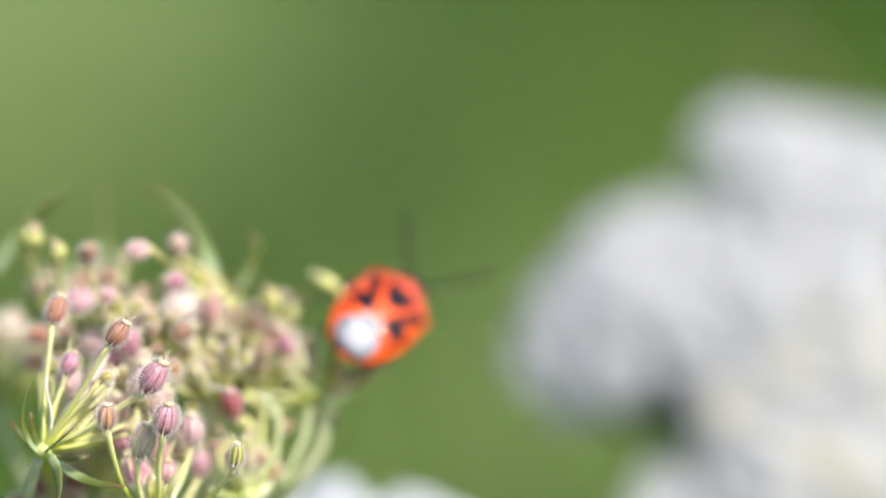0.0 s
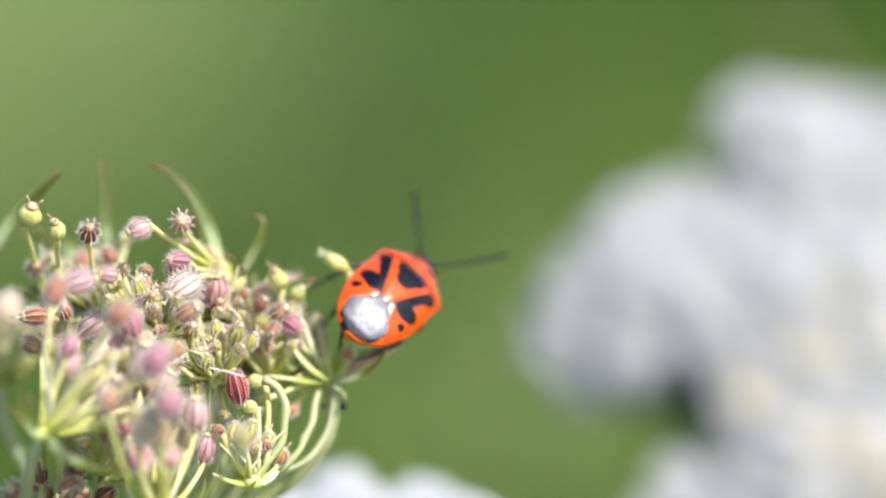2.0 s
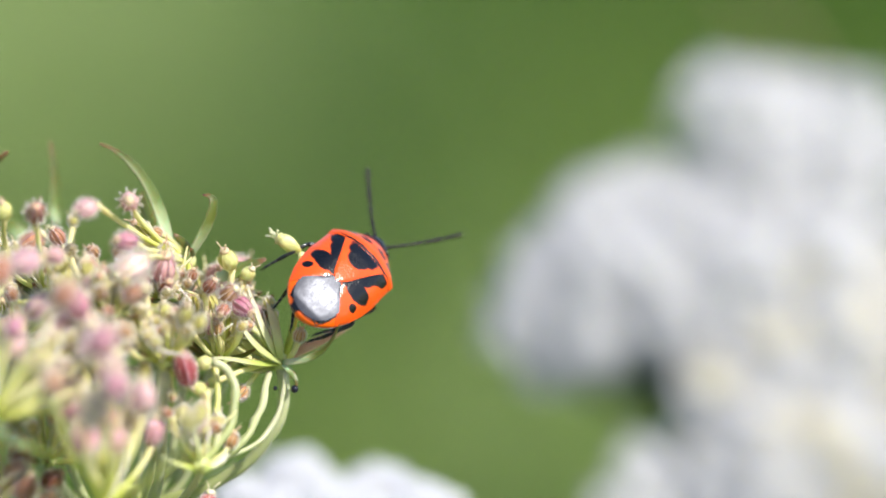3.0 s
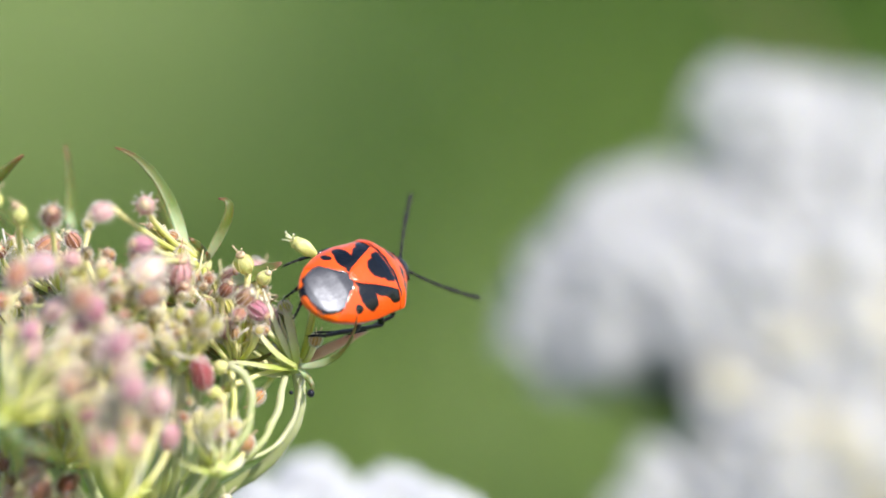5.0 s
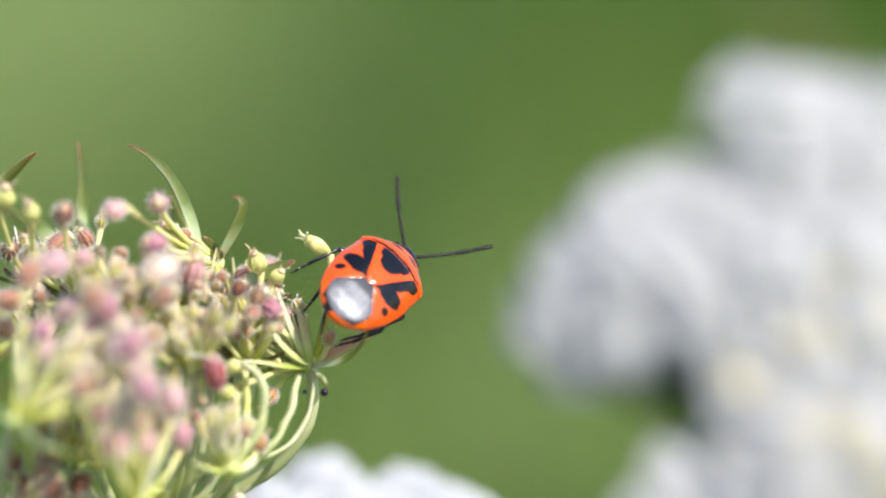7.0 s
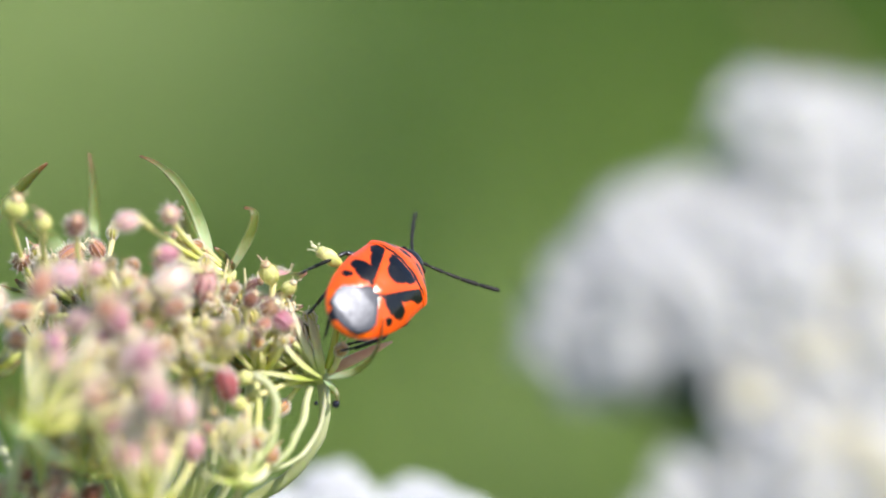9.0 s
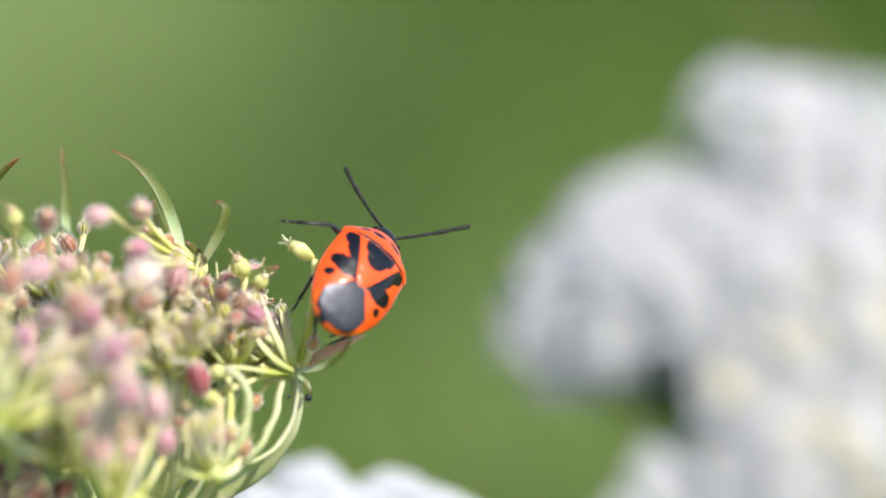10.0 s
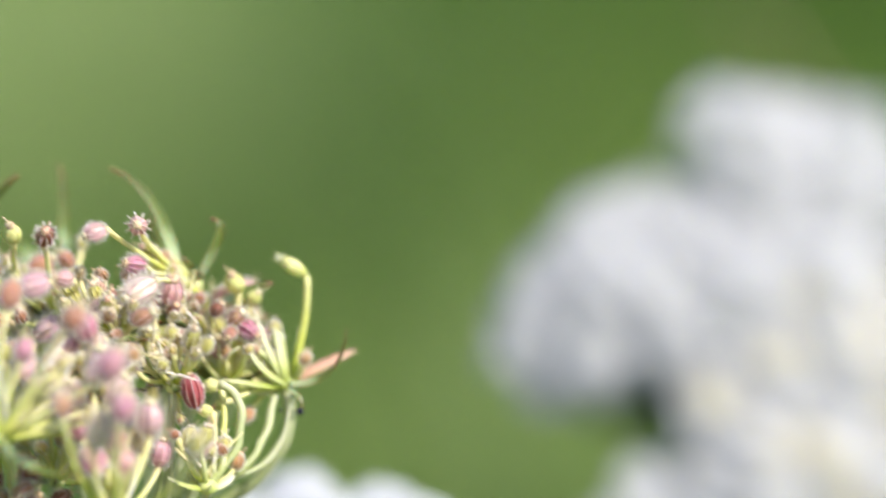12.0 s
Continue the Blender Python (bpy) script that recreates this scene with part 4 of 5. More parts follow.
single_fruit(brown_umbellet, (-12.9, -4.8, 0), (-12.6, -2.6, -0.7), (-12.1, -1.3, -1.7), (0.7, -0.5, -0.4), "pink", 0.7, 121)
single_fruit(brown_umbellet, (-12.9, -4.8, 0), (-12.5, -2.9, -0.9), (-12.5, -1.7, -2.5), (-0.2, -0.4, -0.9), "brown", 0.55, 122)
single_fruit(inner_umbellet, (-15.9, -4.9, -5), (-16.1, -3.4, -3.6), (-16, -2.2, -3.3), (0.2, -0.1, -1), "pink", 0.72, 123)
single_fruit(inner_umbellet, (-15.9, -4.9, -5), (-14.9, -6.1, -4.9), (-14.5, -6.3, -5.1), (-0.2, 0.9, -0.3), "red", 0.98, 124)
single_fruit(inner_umbellet, (-15.9, -4.9, -5), (-15.6, -5.8, -4.3), (-15.5, -6.8, -4.6), (0.1, -0.2, -1), "young", 0.6, 125)
single_fruit(middle_umbellet, (-19, -1.9, -5), (-18.2, -1.3, -4.3), (-18.3, -0.6, -4.4), (-0.4, 0.3, -0.8), "brown", 0.7, 126)
single_fruit(middle_umbellet, (-19, -1.9, -5), (-20.5, -1.4, -4.9), (-20.6, -0.7, -5.5), (0.5, 0.4, -0.7), "pink", 0.7, 127)
single_fruit(middle_umbellet, (-19, -1.9, -5), (-20.9, -1.6, -5.6), (-21.7, -0.7, -6.6), (-0.4, 0.6, -0.6), "young", 0.85, 128)
single_fruit(inner_umbellet, (-15.9, -4.9, -5), (-17.2, -3.6, -4.9), (-17.4, -2.1, -5.7), (0.2, 0.5, -0.8), "bit", 1.0, 129)
single_fruit(front_umbellet, (-19.1, -13, -12), (-19.4, -8.9, -10.2), (-19.6, -4.8, -9), (-0.1, 0.9, -0.4), "pink", 1.12, 130)
single_fruit(front_umbellet, (-19.1, -13, -12), (-22.2, -7.9, -9.9), (-22.6, -3.2, -8.3), (0.7, 0.7, -0.2), "pink", 0.95, 131)
single_fruit(front_umbellet, (-19.1, -13, -12), (-19.8, -9.4, -10.3), (-19.6, -5.8, -9.2), (0.6, 0.8, -0.3), "pink", 0.95, 132)
single_fruit(front_umbellet, (-19.1, -13, -12), (-18.7, -10.3, -10), (-18.6, -7.2, -8.7), (0.1, 0.9, -0.3), "pink", 0.9, 133)
single_fruit(front_umbellet, (-19.1, -13, -12), (-20.2, -10.8, -9.8), (-20.4, -8.1, -8.2), (0.1, 0.9, -0.3), "brown", 0.88, 134)
single_fruit(front_umbellet, (-19.1, -13, -12), (-18, -11.2, -9.6), (-17.7, -8.8, -7.8), (0.1, 1, -0.2), "pink", 0.98, 135)
single_fruit(front_umbellet, (-19.1, -13, -12), (-17.3, -11.6, -8.8), (-16.7, -9.7, -6.3), (0.2, 0.9, -0.2), "pink", 0.82, 136)
single_fruit(front_umbellet, (-19.1, -13, -12), (-19.9, -11.6, -9.3), (-20, -9.6, -7.4), (0.2, 0.9, -0.2), "brown", 0.72, 137)
single_fruit(front_umbellet, (-19.1, -13, -12), (-19, -11.1, -10.9), (-18.9, -8.7, -10.3), (0, 1, -0.3), "blush", 0.8, 138)
single_fruit(front_umbellet, (-19.1, -13, -12), (-20.7, -9.7, -10.9), (-21.2, -6.1, -10.3), (-0.2, 0.9, -0.3), "blush", 0.85, 139)
single_fruit(front_umbellet, (-19.1, -13, -12), (-18.6, -11.7, -8.8), (-18.4, -9.8, -6.4), (0.1, 1, -0.2), "brown", 0.6, 140)
single_fruit(front_umbellet, (-19.1, -13, -12), (-20.1, -7.5, -10.2), (-20.5, -2.2, -9.2), (-0.3, 0.9, -0.4), "pink", 0.85, 141)
single_fruit(front_umbellet, (-19.1, -13, -12), (-17.5, -9.7, -8.3), (-17.1, -6.1, -5.4), (0, 1, -0.2), "young", 0.9, 142)
single_fruit(front_umbellet, (-19.1, -13, -12), (-21, -11.3, -8.8), (-21.6, -9.1, -6.4), (-0.2, 0.9, -0.2), "young", 0.9, 143)
single_fruit(left_umbellet, (-25.6, -7.9, -14), (-22.5, -6.3, -8.7), (-21.3, -4.5, -8.8), (0.7, 0.6, -0.3), "young", 0.9, 144)
single_fruit(left_umbellet, (-25.6, -7.9, -14), (-23.9, -6.1, -8.7), (-23.1, -4, -8.8), (0.6, 0.8, -0.3), "blush", 0.8, 145)
single_fruit(left_umbellet, (-25.6, -7.9, -14), (-22.1, -5.3, -8.7), (-20.7, -2.8, -8.8), (0.8, 0.5, -0.3), "blush", 0.7, 146)
single_fruit(left_umbellet, (-25.6, -7.9, -14), (-21.6, -7.7, -8.2), (-20.1, -7.4, -7.8), (0.9, 0.2, -0.3), "young", 0.8, 147)
single_fruit(low_umbellet, (-13.8, -10.9, -6), (-13.1, -8.5, -5.2), (-13.5, -6.5, -4.9), (-0.9, 0.1, -0.3), "cream", 0.7, 148)
single_fruit(low_umbellet, (-13.8, -10.9, -6), (-12.4, -7.5, -4.2), (-13.2, -4.9, -2.9), (-0.9, -0.2, -0.2), "cream", 0.85, 149)
single_fruit(low_umbellet, (-13.8, -10.9, -6), (-13.1, -10.2, -5.3), (-12.9, -8.8, -4.9), (0.1, 1, -0.2), "bit", 1.0, 150)
single_fruit(low_umbellet, (-13.8, -10.9, -6), (-12.8, -10.8, -4.7), (-12.3, -9.9, -3.9), (0.3, 0.9, -0.2), "bit", 1.1, 151)
single_fruit(low_umbellet, (-13.8, -10.9, -6), (-14.9, -9.7, -6.4), (-15.5, -8, -6.9), (-0.6, 0.7, -0.2), "bit", 0.7, 152)
single_fruit(bug_umbellet, (-9.4, -5, 1), (-10.7, -5.5, 0.8), (-11.4, -6.5, 0.2), (-0.6, -0.7, -0.4), "bit", 1.1, 153)
single_fruit(bug_umbellet, (-9.4, -5, 1), (-10.2, -5, 0.6), (-11, -4.9, 0.1), (-1, 0.1, -0.3), "cream", 0.6, 154)
single_fruit(brown_umbellet, (-12.9, -4.8, 0), (-12.2, -2.3, 0.4), (-12.2, 0.5, 0.3), (-0.3, 0.8, -0.5), "cream", 1.1, 155)
single_fruit(brown_umbellet, (-12.9, -4.8, 0), (-12, -2.6, 0.4), (-11.5, -0.1, 0.3), (0.5, 0.6, -0.5), "cream", 0.8, 156)
single_fruit(top_umbellet, (-14.9, 1, 2), (-16.8, 1.6, 1.7), (-17.6, 2.8, 1.1), (-0.4, 0.8, -0.3), "cream", 0.6, 157)
single_fruit(bug_umbellet, (-9.4, -5, 1), (-8.6, -4.8, 0.6), (-8.3, -3.8, 0.1), (0.3, 1, -0.3), "bit", 0.9, 158)
single_fruit(bug_umbellet, (-9.4, -5, 1), (-11.7, -5.4, -1), (-12.9, -6, -2.9), (-0.8, -0.3, -0.3), "cream", 0.6, 159)
single_fruit(rim_umbellet, (-25.9, 0, 2), (-25.3, -0.6, -1.5), (-25.8, -1.1, -4.7), (-0.9, 0, -0.4), "brown", 0.85, 181)
single_fruit(left_umbellet, (-25.6, -7.9, -14), (-25.9, -5.2, -6.1), (-26.4, -2.9, -4.5), (-0.6, 0.2, -0.7), "brown", 0.72, 182)
single_fruit(left_umbellet, (-25.6, -7.9, -14), (-25.7, -5.2, -6.1), (-25.6, -2.8, -4.6), (0.2, 0.3, -0.9), "bit", 1.1, 183)
single_fruit(left_umbellet, (-25.6, -7.9, -14), (-26.1, -9.9, -4.9), (-26.5, -11.3, -2.3), (-0.3, 0.3, -0.8), "brown", 0.8, 184)
single_fruit(left_umbellet, (-25.6, -7.9, -14), (-25.4, -10.3, -4.9), (-25.6, -12.1, -2.3), (-0.3, 0.3, -0.8), "brown", 0.8, 185)
arc(low_umbellet, (-13.7, -10.8, -6), (-11.6, -9.0, -4), (-11.2, -5.0, -4), (-13.2, -4.9, -4), 0.27)
single_fruit(rim_umbellet, (-25.9, 0, 2), (-27.2, 2, -0.7), (-27.3, 4.3, -3.5), (0.3, 0.7, -0.6), "cream", 1.3, 170)
single_fruit(front_umbellet, (-19.1, -13, -12), (-15.2, -11.1, -13.9), (-14.1, -8.7, -15.8), (0.1, 1, -0.3), "young", 0.95, 191)
single_fruit(left_umbellet, (-25.6, -7.9, -14), (-23.7, -4.8, -15.2), (-21.5, -1.5, -16.3), (0.6, 0.8, -0.2), "brown", 0.85, 192)
single_fruit(left_umbellet, (-25.6, -7.9, -14), (-22.4, -6.3, -15.4), (-19.4, -4.3, -16.8), (0.5, 0.8, -0.2), "pink", 1.0, 193)
single_fruit(front_umbellet, (-19.1, -13, -12), (-21.1, -9.9, -14.6), (-21.6, -6.5, -16.9), (0, 1, -0.2), "brown", 0.75, 194)
single_fruit(front_umbellet, (-19.1, -13, -12), (-18.6, -10.1, -14.6), (-18.3, -6.8, -16.8), (0.2, 1, -0.2), "pink", 0.88, 195)
single_fruit(seed_head, (-15.5, -17.8, -5), (-14.5, -15.6, -3), (-13.9, -14.6, -3), (0.25, 1, -0.15), "red", 0.92, 12)
bm = bmesh.new()
line = bezier3(st(-9.2, -5.0, 1), st(-8.6, -3.3, 1), st(-8.0, -1.0, 1), st(-8.1, 1.5, 1), 12)
tube(bm, line, [0.2 * MM] * 13, 6, along=bm.loops.layers.uv.new("along"))
part("pedicel", bm, M_STALK, bug_umbellet)
place_fruit(bug_umbellet, line[-1], sd(-0.8, 0.52, -0.15), "bud", random.Random(3), 0.9)
arc(bug_umbellet, (-13.5, -11.0, -3), (-11.6, -10.4, -1), (-9.4, -10.0, 0), (-9.0, -5.6, 0), 0.16)
arc(bug_umbellet, (-13.4, -10.7, -4), (-11.0, -9.9, -3), (-10.5, -8.4, -2), (-10.0, -5.6, 0), 0.24)
for place, r in (((-8.5, -6.6, -0.5), 0.24), ((-9.65, -6.55, -0.3), 0.13)):
    bm = bmesh.new()
    ball(bm, st(*place), (r * MM, r * MM, r * MM), 8, 12)
    part("bead", bm, M_BEAD, bug_umbellet, "tiny dark shining bead")
bm = bmesh.new()
foot = Vector((-0.03, 0.02, 0.0))
tube(bm, bezier(ROOT, ROOT + Vector((0, 0, -0.3)), foot, 20), [1.5 * MM] * 21, 10)
part("stem", bm, M_GREENRAY, seed_head)
bm = bmesh.new()
ball(bm, ROOT, (2.2 * MM, 2.2 * MM, 1.6 * MM), 8, 12)
part("node", bm, M_HUB, seed_head)


# ---- the insect ----
# seconds, place (u, v, w), heading, back normal, on the stage
BUG = [
    (0, -5.75, -0.07, 0, 0.551, 0.492, 0.674, 0.445, 0.51, -0.736),
    (1.5, -5.75, -0.07, 0, 0.551, 0.492, 0.674, 0.445, 0.51, -0.736),
    (4.2, -5.75, -0.07, 0, 0.551, 0.492, 0.674, 0.445, 0.51, -0.736),
    (4.8, -5.82, -0.1, 0, 0.672, 0.227, 0.705, 0.517, 0.539, -0.665),
    (5.05, -5.82, -0.1, 0, 0.672, 0.227, 0.705, 0.517, 0.539, -0.665),
    (5.3, -5.69, -0.21, 0, 0.488, 0.48, 0.729, 0.539, 0.49, -0.685),
    (6.5, -5.69, -0.21, 0, 0.488, 0.48, 0.729, 0.539, 0.49, -0.685),
    (7, -5.68, -0.21, 0, 0.525, 0.42, 0.741, 0.497, 0.556, -0.667),
    (7.3, -5.68, -0.21, 0, 0.525, 0.42, 0.741, 0.497, 0.556, -0.667),
    (8.8, -6.04, 0.07, 0, 0.544, 0.453, 0.706, 0.531, 0.465, -0.708),
    (9.1, -6.04, 0.07, 0, 0.544, 0.453, 0.706, 0.531, 0.465, -0.708),
    (9.5, -5.65, -0.03, 0, 0.636, 0.241, 0.733, 0.542, 0.536, -0.647),
    (10, -5.5, 0.32, 0, 0.417, 0.626, 0.658, 0.559, 0.395, -0.729),
    (10.5, -5.4, 0.42, 0, 0.34, 0.76, 0.555, 0.647, 0.235, -0.725),
    (10.65, -5.75, 0.98, -0.4, 0.18, 0.94, 0.28, 0.69, 0.12, -0.72),
    (10.8, -6.15, 1.36, -1.8, 0.021, 0.998, 0.066, 0.694, 0.033, -0.719),
    (11, -6.96, 1.15, -3, 0.02, 0.968, 0.25, 0.5, 0.205, -0.84),
    (11.2, -7.34, 1.59, -2.6, 0.206, 0.92, 0.33, 0.309, 0.25, -0.917),
    (11.3, -7.89, 1.69, -2.0, 0.415, 0.91, 0.016, 0.258, -0.1, -0.961),
    (11.5, -7.73, 1.8, -1.5, 0.28, 0.925, 0.25, 0.05, 0.245, -0.968),
    (11.6, -7.29, 3.4, -1.2, 0.427, 0.708, 0.562, 0.249, 0.508, -0.825),
    (11.7, -7.68, 3.14, -1, 0.564, 0.754, 0.335, 0.066, 0.365, -0.929),
    (11.73, -7.68, 3.14, -1, 0.564, 0.754, 0.335, 0.066, 0.365, -0.929),
    (11.8, 2.46, 10.5, 0, 0.932, 0.186, 0.312, 0.102, 0.691, -0.715),
    (11.9, 11.5, 23.5, 3, 0.932, 0.186, 0.312, 0.102, 0.691, -0.715),
    (12, 24, 35, 6, 0.932, 0.186, 0.312, 0.102, 0.691, -0.715),
]
ANTENNAE = [
    (0, (0.71, 0.68, -0.18), (0.84, -0.53, 0.07)),
    (1.5, (0.71, 0.68, -0.18), (0.84, -0.53, 0.07)),
    (4.2, (0.71, 0.68, -0.18), (0.84, -0.53, 0.07)),
    (4.8, (0.69, 0.72, -0.07), (0.76, -0.63, -0.15)),
    (5.05, (0.69, 0.72, -0.07), (0.76, -0.63, -0.15)),
    (5.3, (0.79, 0.57, -0.25), (0.76, -0.63, 0.17)),
    (6.5, (0.79, 0.57, -0.25), (0.76, -0.63, 0.17)),
    (7, (0.69, 0.72, -0.09), (0.83, -0.54, 0.14)),
    (7.3, (0.69, 0.72, -0.09), (0.83, -0.54, 0.14)),
    (8.8, (0.78, 0.32, -0.53), (0.49, -0.87, 0.04)),
    (9.1, (0.78, 0.32, -0.53), (0.49, -0.87, 0.04)),
    (9.5, (0.74, 0.66, -0.08), (0.76, -0.64, -0.12)),
    (10, (0.54, 0.7, -0.46), (0.76, -0.64, 0.1)),
    (10.5, (0.4, 0.84, -0.38), (0.79, -0.61, -0.0)),
    (10.8, (0.66, 0.68, -0.3), (0.8, -0.58, 0.1)),
    (11, (0.65, 0.64, -0.41), (0.74, -0.66, 0.14)),
    (11.2, (0.59, 0.16, -0.79), (0.49, -0.86, 0.09)),
    (11.3, (0.59, 0.16, -0.79), (0.49, -0.86, 0.09)),
    (11.5, (0.78, 0.44, -0.44), (0.55, -0.82, -0.15)),
    (11.6, (0.52, 0.71, -0.47), (0.79, -0.54, -0.29)),
    (11.7, (0.6, 0.56, -0.57), (0.74, -0.67, 0.04)),
    (11.73, (0.6, 0.56, -0.57), (0.74, -0.67, 0.04)),
    (11.8, (0.62, 0.73, -0.3), (0.95, -0.01, -0.3)),
    (11.9, (0.62, 0.73, -0.3), (0.95, -0.01, -0.3)),
    (12, (0.62, 0.73, -0.3), (0.95, -0.01, -0.3)),
]

WIDTH = [(-4.4, 0.05), (-4.25, 0.7), (-3.8, 1.35), (-3.0, 1.92), (-2.0, 2.3), (-1.0, 2.5), (0.0, 2.58), (1.0, 2.5), (1.8, 2.47), (2.25, 2.46), (2.5, 2.24), (2.95, 1.74), (3.3, 1.34), (3.6, 0.92)]
RISE = [(-4.4, 0.05), (-3.8, 0.35), (-3.0, 0.62), (-2.0, 0.9), (-1.0, 1.08), (0.0, 1.18), (1.2, 1.18), (2.35, 1.02), (3.0, 0.76), (3.6, 0.42)]


def table(rows, x):
    for (x0, a), (x1, b) in zip(rows, rows[1:]):
        if x <= x1:
            f = max(0.0, (x - x0) / (x1 - x0))
            return a + (b - a) * f
    return rows[-1][1]


def back(x, y):
    """Height of the back over the body's edge, in mm."""
    w = max(table(WIDTH, x), 0.05)
    q = min(1.0, abs(y) / w)
    return table(RISE, x) * (1 - q ** 2.2) ** 0.75


def shell(bm, x0, x1, inner, outer, lift, thick, nx=18, ny=10, hinge=(0, 0, 0), slot=0, curl=0.0, flat=0.0):
    """A plate that lies on the back between two lines inner(x) and outer(x), with thickness."""
    o = Vector(hinge)
    top, low = [], []
    for i in range(nx + 1):
        x = x0 + (x1 - x0) * i / nx
        a, b = inner(x), outer(x)
        rt, rl = [], []
        for j in range(ny + 1):
            y = a + (b - a) * j / ny
            edge = min(1.0, 9.0 * min(j, ny - j) / ny, 9.0 * min(i, nx - i) / nx)
            z = back(x, y * (1 - flat)) + lift - (0.05 if not flat else 0.01) * (1 - edge) + curl * noise.noise(Vector((x, y, 0)) * 1.7)
            rt.append(bm.verts.new((Vector((x, y, z)) - o) * MM))
            rl.append(bm.verts.new((Vector((x, y, z - thick * (0.4 + 0.6 * edge))) - o) * MM))
        top.append(rt)
        low.append(rl)
    flip = (outer(x0 + 0.5 * (x1 - x0)) > inner(x0 + 0.5 * (x1 - x0))) == (x1 > x0)

    def quad(a, b, c, d):
        f = bm.faces.new((a, b, c, d) if flip else (d, c, b, a))
        f.material_index = slot
    for i in range(nx):
        for j in range(ny):
            quad(top[i][j], top[i + 1][j], top[i + 1][j + 1], top[i][j + 1])
            quad(low[i][j + 1], low[i + 1][j + 1], low[i + 1][j], low[i][j])
    rim = [(top[i][0], low[i][0]) for i in range(nx + 1)] + [(top[nx][j], low[nx][j]) for j in range(1, ny + 1)]
    rim += [(top[i][ny], low[i][ny]) for i in range(nx - 1, -1, -1)] + [(top[0][j], low[0][j]) for j in range(ny - 1, 0, -1)]
    own = [(bm.verts.new(a.co), bm.verts.new(b.co)) for a, b in rim]
    for (a, b), (c, d) in zip(own, own[1:] + own[:1]):
        quad(b, d, c, a)


HINGE = {1: (2.05, 1.75, 0.75), -1: (2.05, -1.75, 0.75)}
M_BLACK = bug_material("black_chitin", rgb(24, 24, 30), [], rough=0.3)
M_BODY = bug_material("red_belly", rgb(252, 104, 10), [(-3.9, 0.5, 0.5, 0.4, 0), (-3.6, -0.7, 0.4, 0.3, 0)], rough=0.35)
M_PRONOTUM = bug_material("red_pronotum", RED, [(2.85, 0.62, 0.17, 0.48, 12), (2.85, -0.62, 0.17, 0.48, -12), (2.62, 1.5, 0.15, 0.36, 20), (2.62, -1.5, 0.15, 0.36, -20), (1.95, 0, 0.1, 2.0, 0)])
M_SCUTELLUM = bug_material("red_scutellum", RED, [(1.15, 0, 0.98, 0.78, 0), (1.4, 0, 0.72, 1.02, 0), (1.65, 0, 0.4, 1.1, 0)])
WING_SPOTS = [(0.75, 1.2, 1.5, 0.58, 24), (1.5, 1.66, 0.64, 0.54, 0), (-0.66, 1.42, 0.86, 0.56, 66), (-0.5, 0.72, 0.75, 0.42, 32), (-1.55, 1.86, 0.3, 0.25, 0), (-1.35, 0.3, 0.14, 0.5, 40)]
M_WING = {s: bug_material("red_forewing", RED, [(x, y * s, rx, ry, a * s) for x, y, rx, ry, a in WING_SPOTS], HINGE[s]) for s in (1, -1)}


def membrane_material():
    """Smoky dark film, finely crinkled along its veins, that throws the sun back as a silver sheen."""
    k = Nodes("smoky_membrane")
    co = k.coords()
    fine = k.noise(9500, 3, co, 0.7)
    mp = k.n("ShaderNodeMapping")
    mp.inputs["Scale"].default_value = (0.25, 1.0, 1.0)
    k.wire(co, mp.inputs["Vector"])
    veins = k.noise(7000, 3, mp.outputs[0], 0.6)
    both = k.math("ADD", k.math("MULTIPLY", fine, 0.6), k.math("MULTIPLY", veins, 0.4))
    k.set(Base_Color=k.ramp(both, [(0.38, rgb(5, 5, 12)), (0.62, rgb(16, 16, 26))]), Roughness=k.ramp(both, [(0.38, (0.35, 0.35, 0.35, 1)), (0.62, (0.42, 0.42, 0.42, 1))]))
    k.p.inputs["IOR"].default_value = 1.7
    k.set(Specular_IOR_Level=k.ramp(both, [(0.38, (0.58, 0.58, 0.58, 1)), (0.62, (0.36, 0.36, 0.36, 1))]))
    k.p.inputs["Specular Tint"].default_value = (0.82, 0.86, 1.0, 1.0)
    k.bump(both, 0.28, 0.00001)
    return k.m


def veil_material():
    k = Nodes("smoky_hind_wing")
    k.set(Base_Color=k.ramp(k.noise(2600, 3), [(0.35, rgb(38, 28, 36)), (0.65, rgb(74, 60, 68))]), Roughness=0.3)
    k.p.inputs["Alpha"].default_value = 0.78
    k.p.inputs["Specular IOR Level"].default_value = 0.8
    return k.m


M_MEMBRANE = membrane_material()
M_VEIL = veil_material()

bug = new("shield_bug")
tagged(bug, "red shield bug with black marks clinging to a carrot umbellet", "bug")


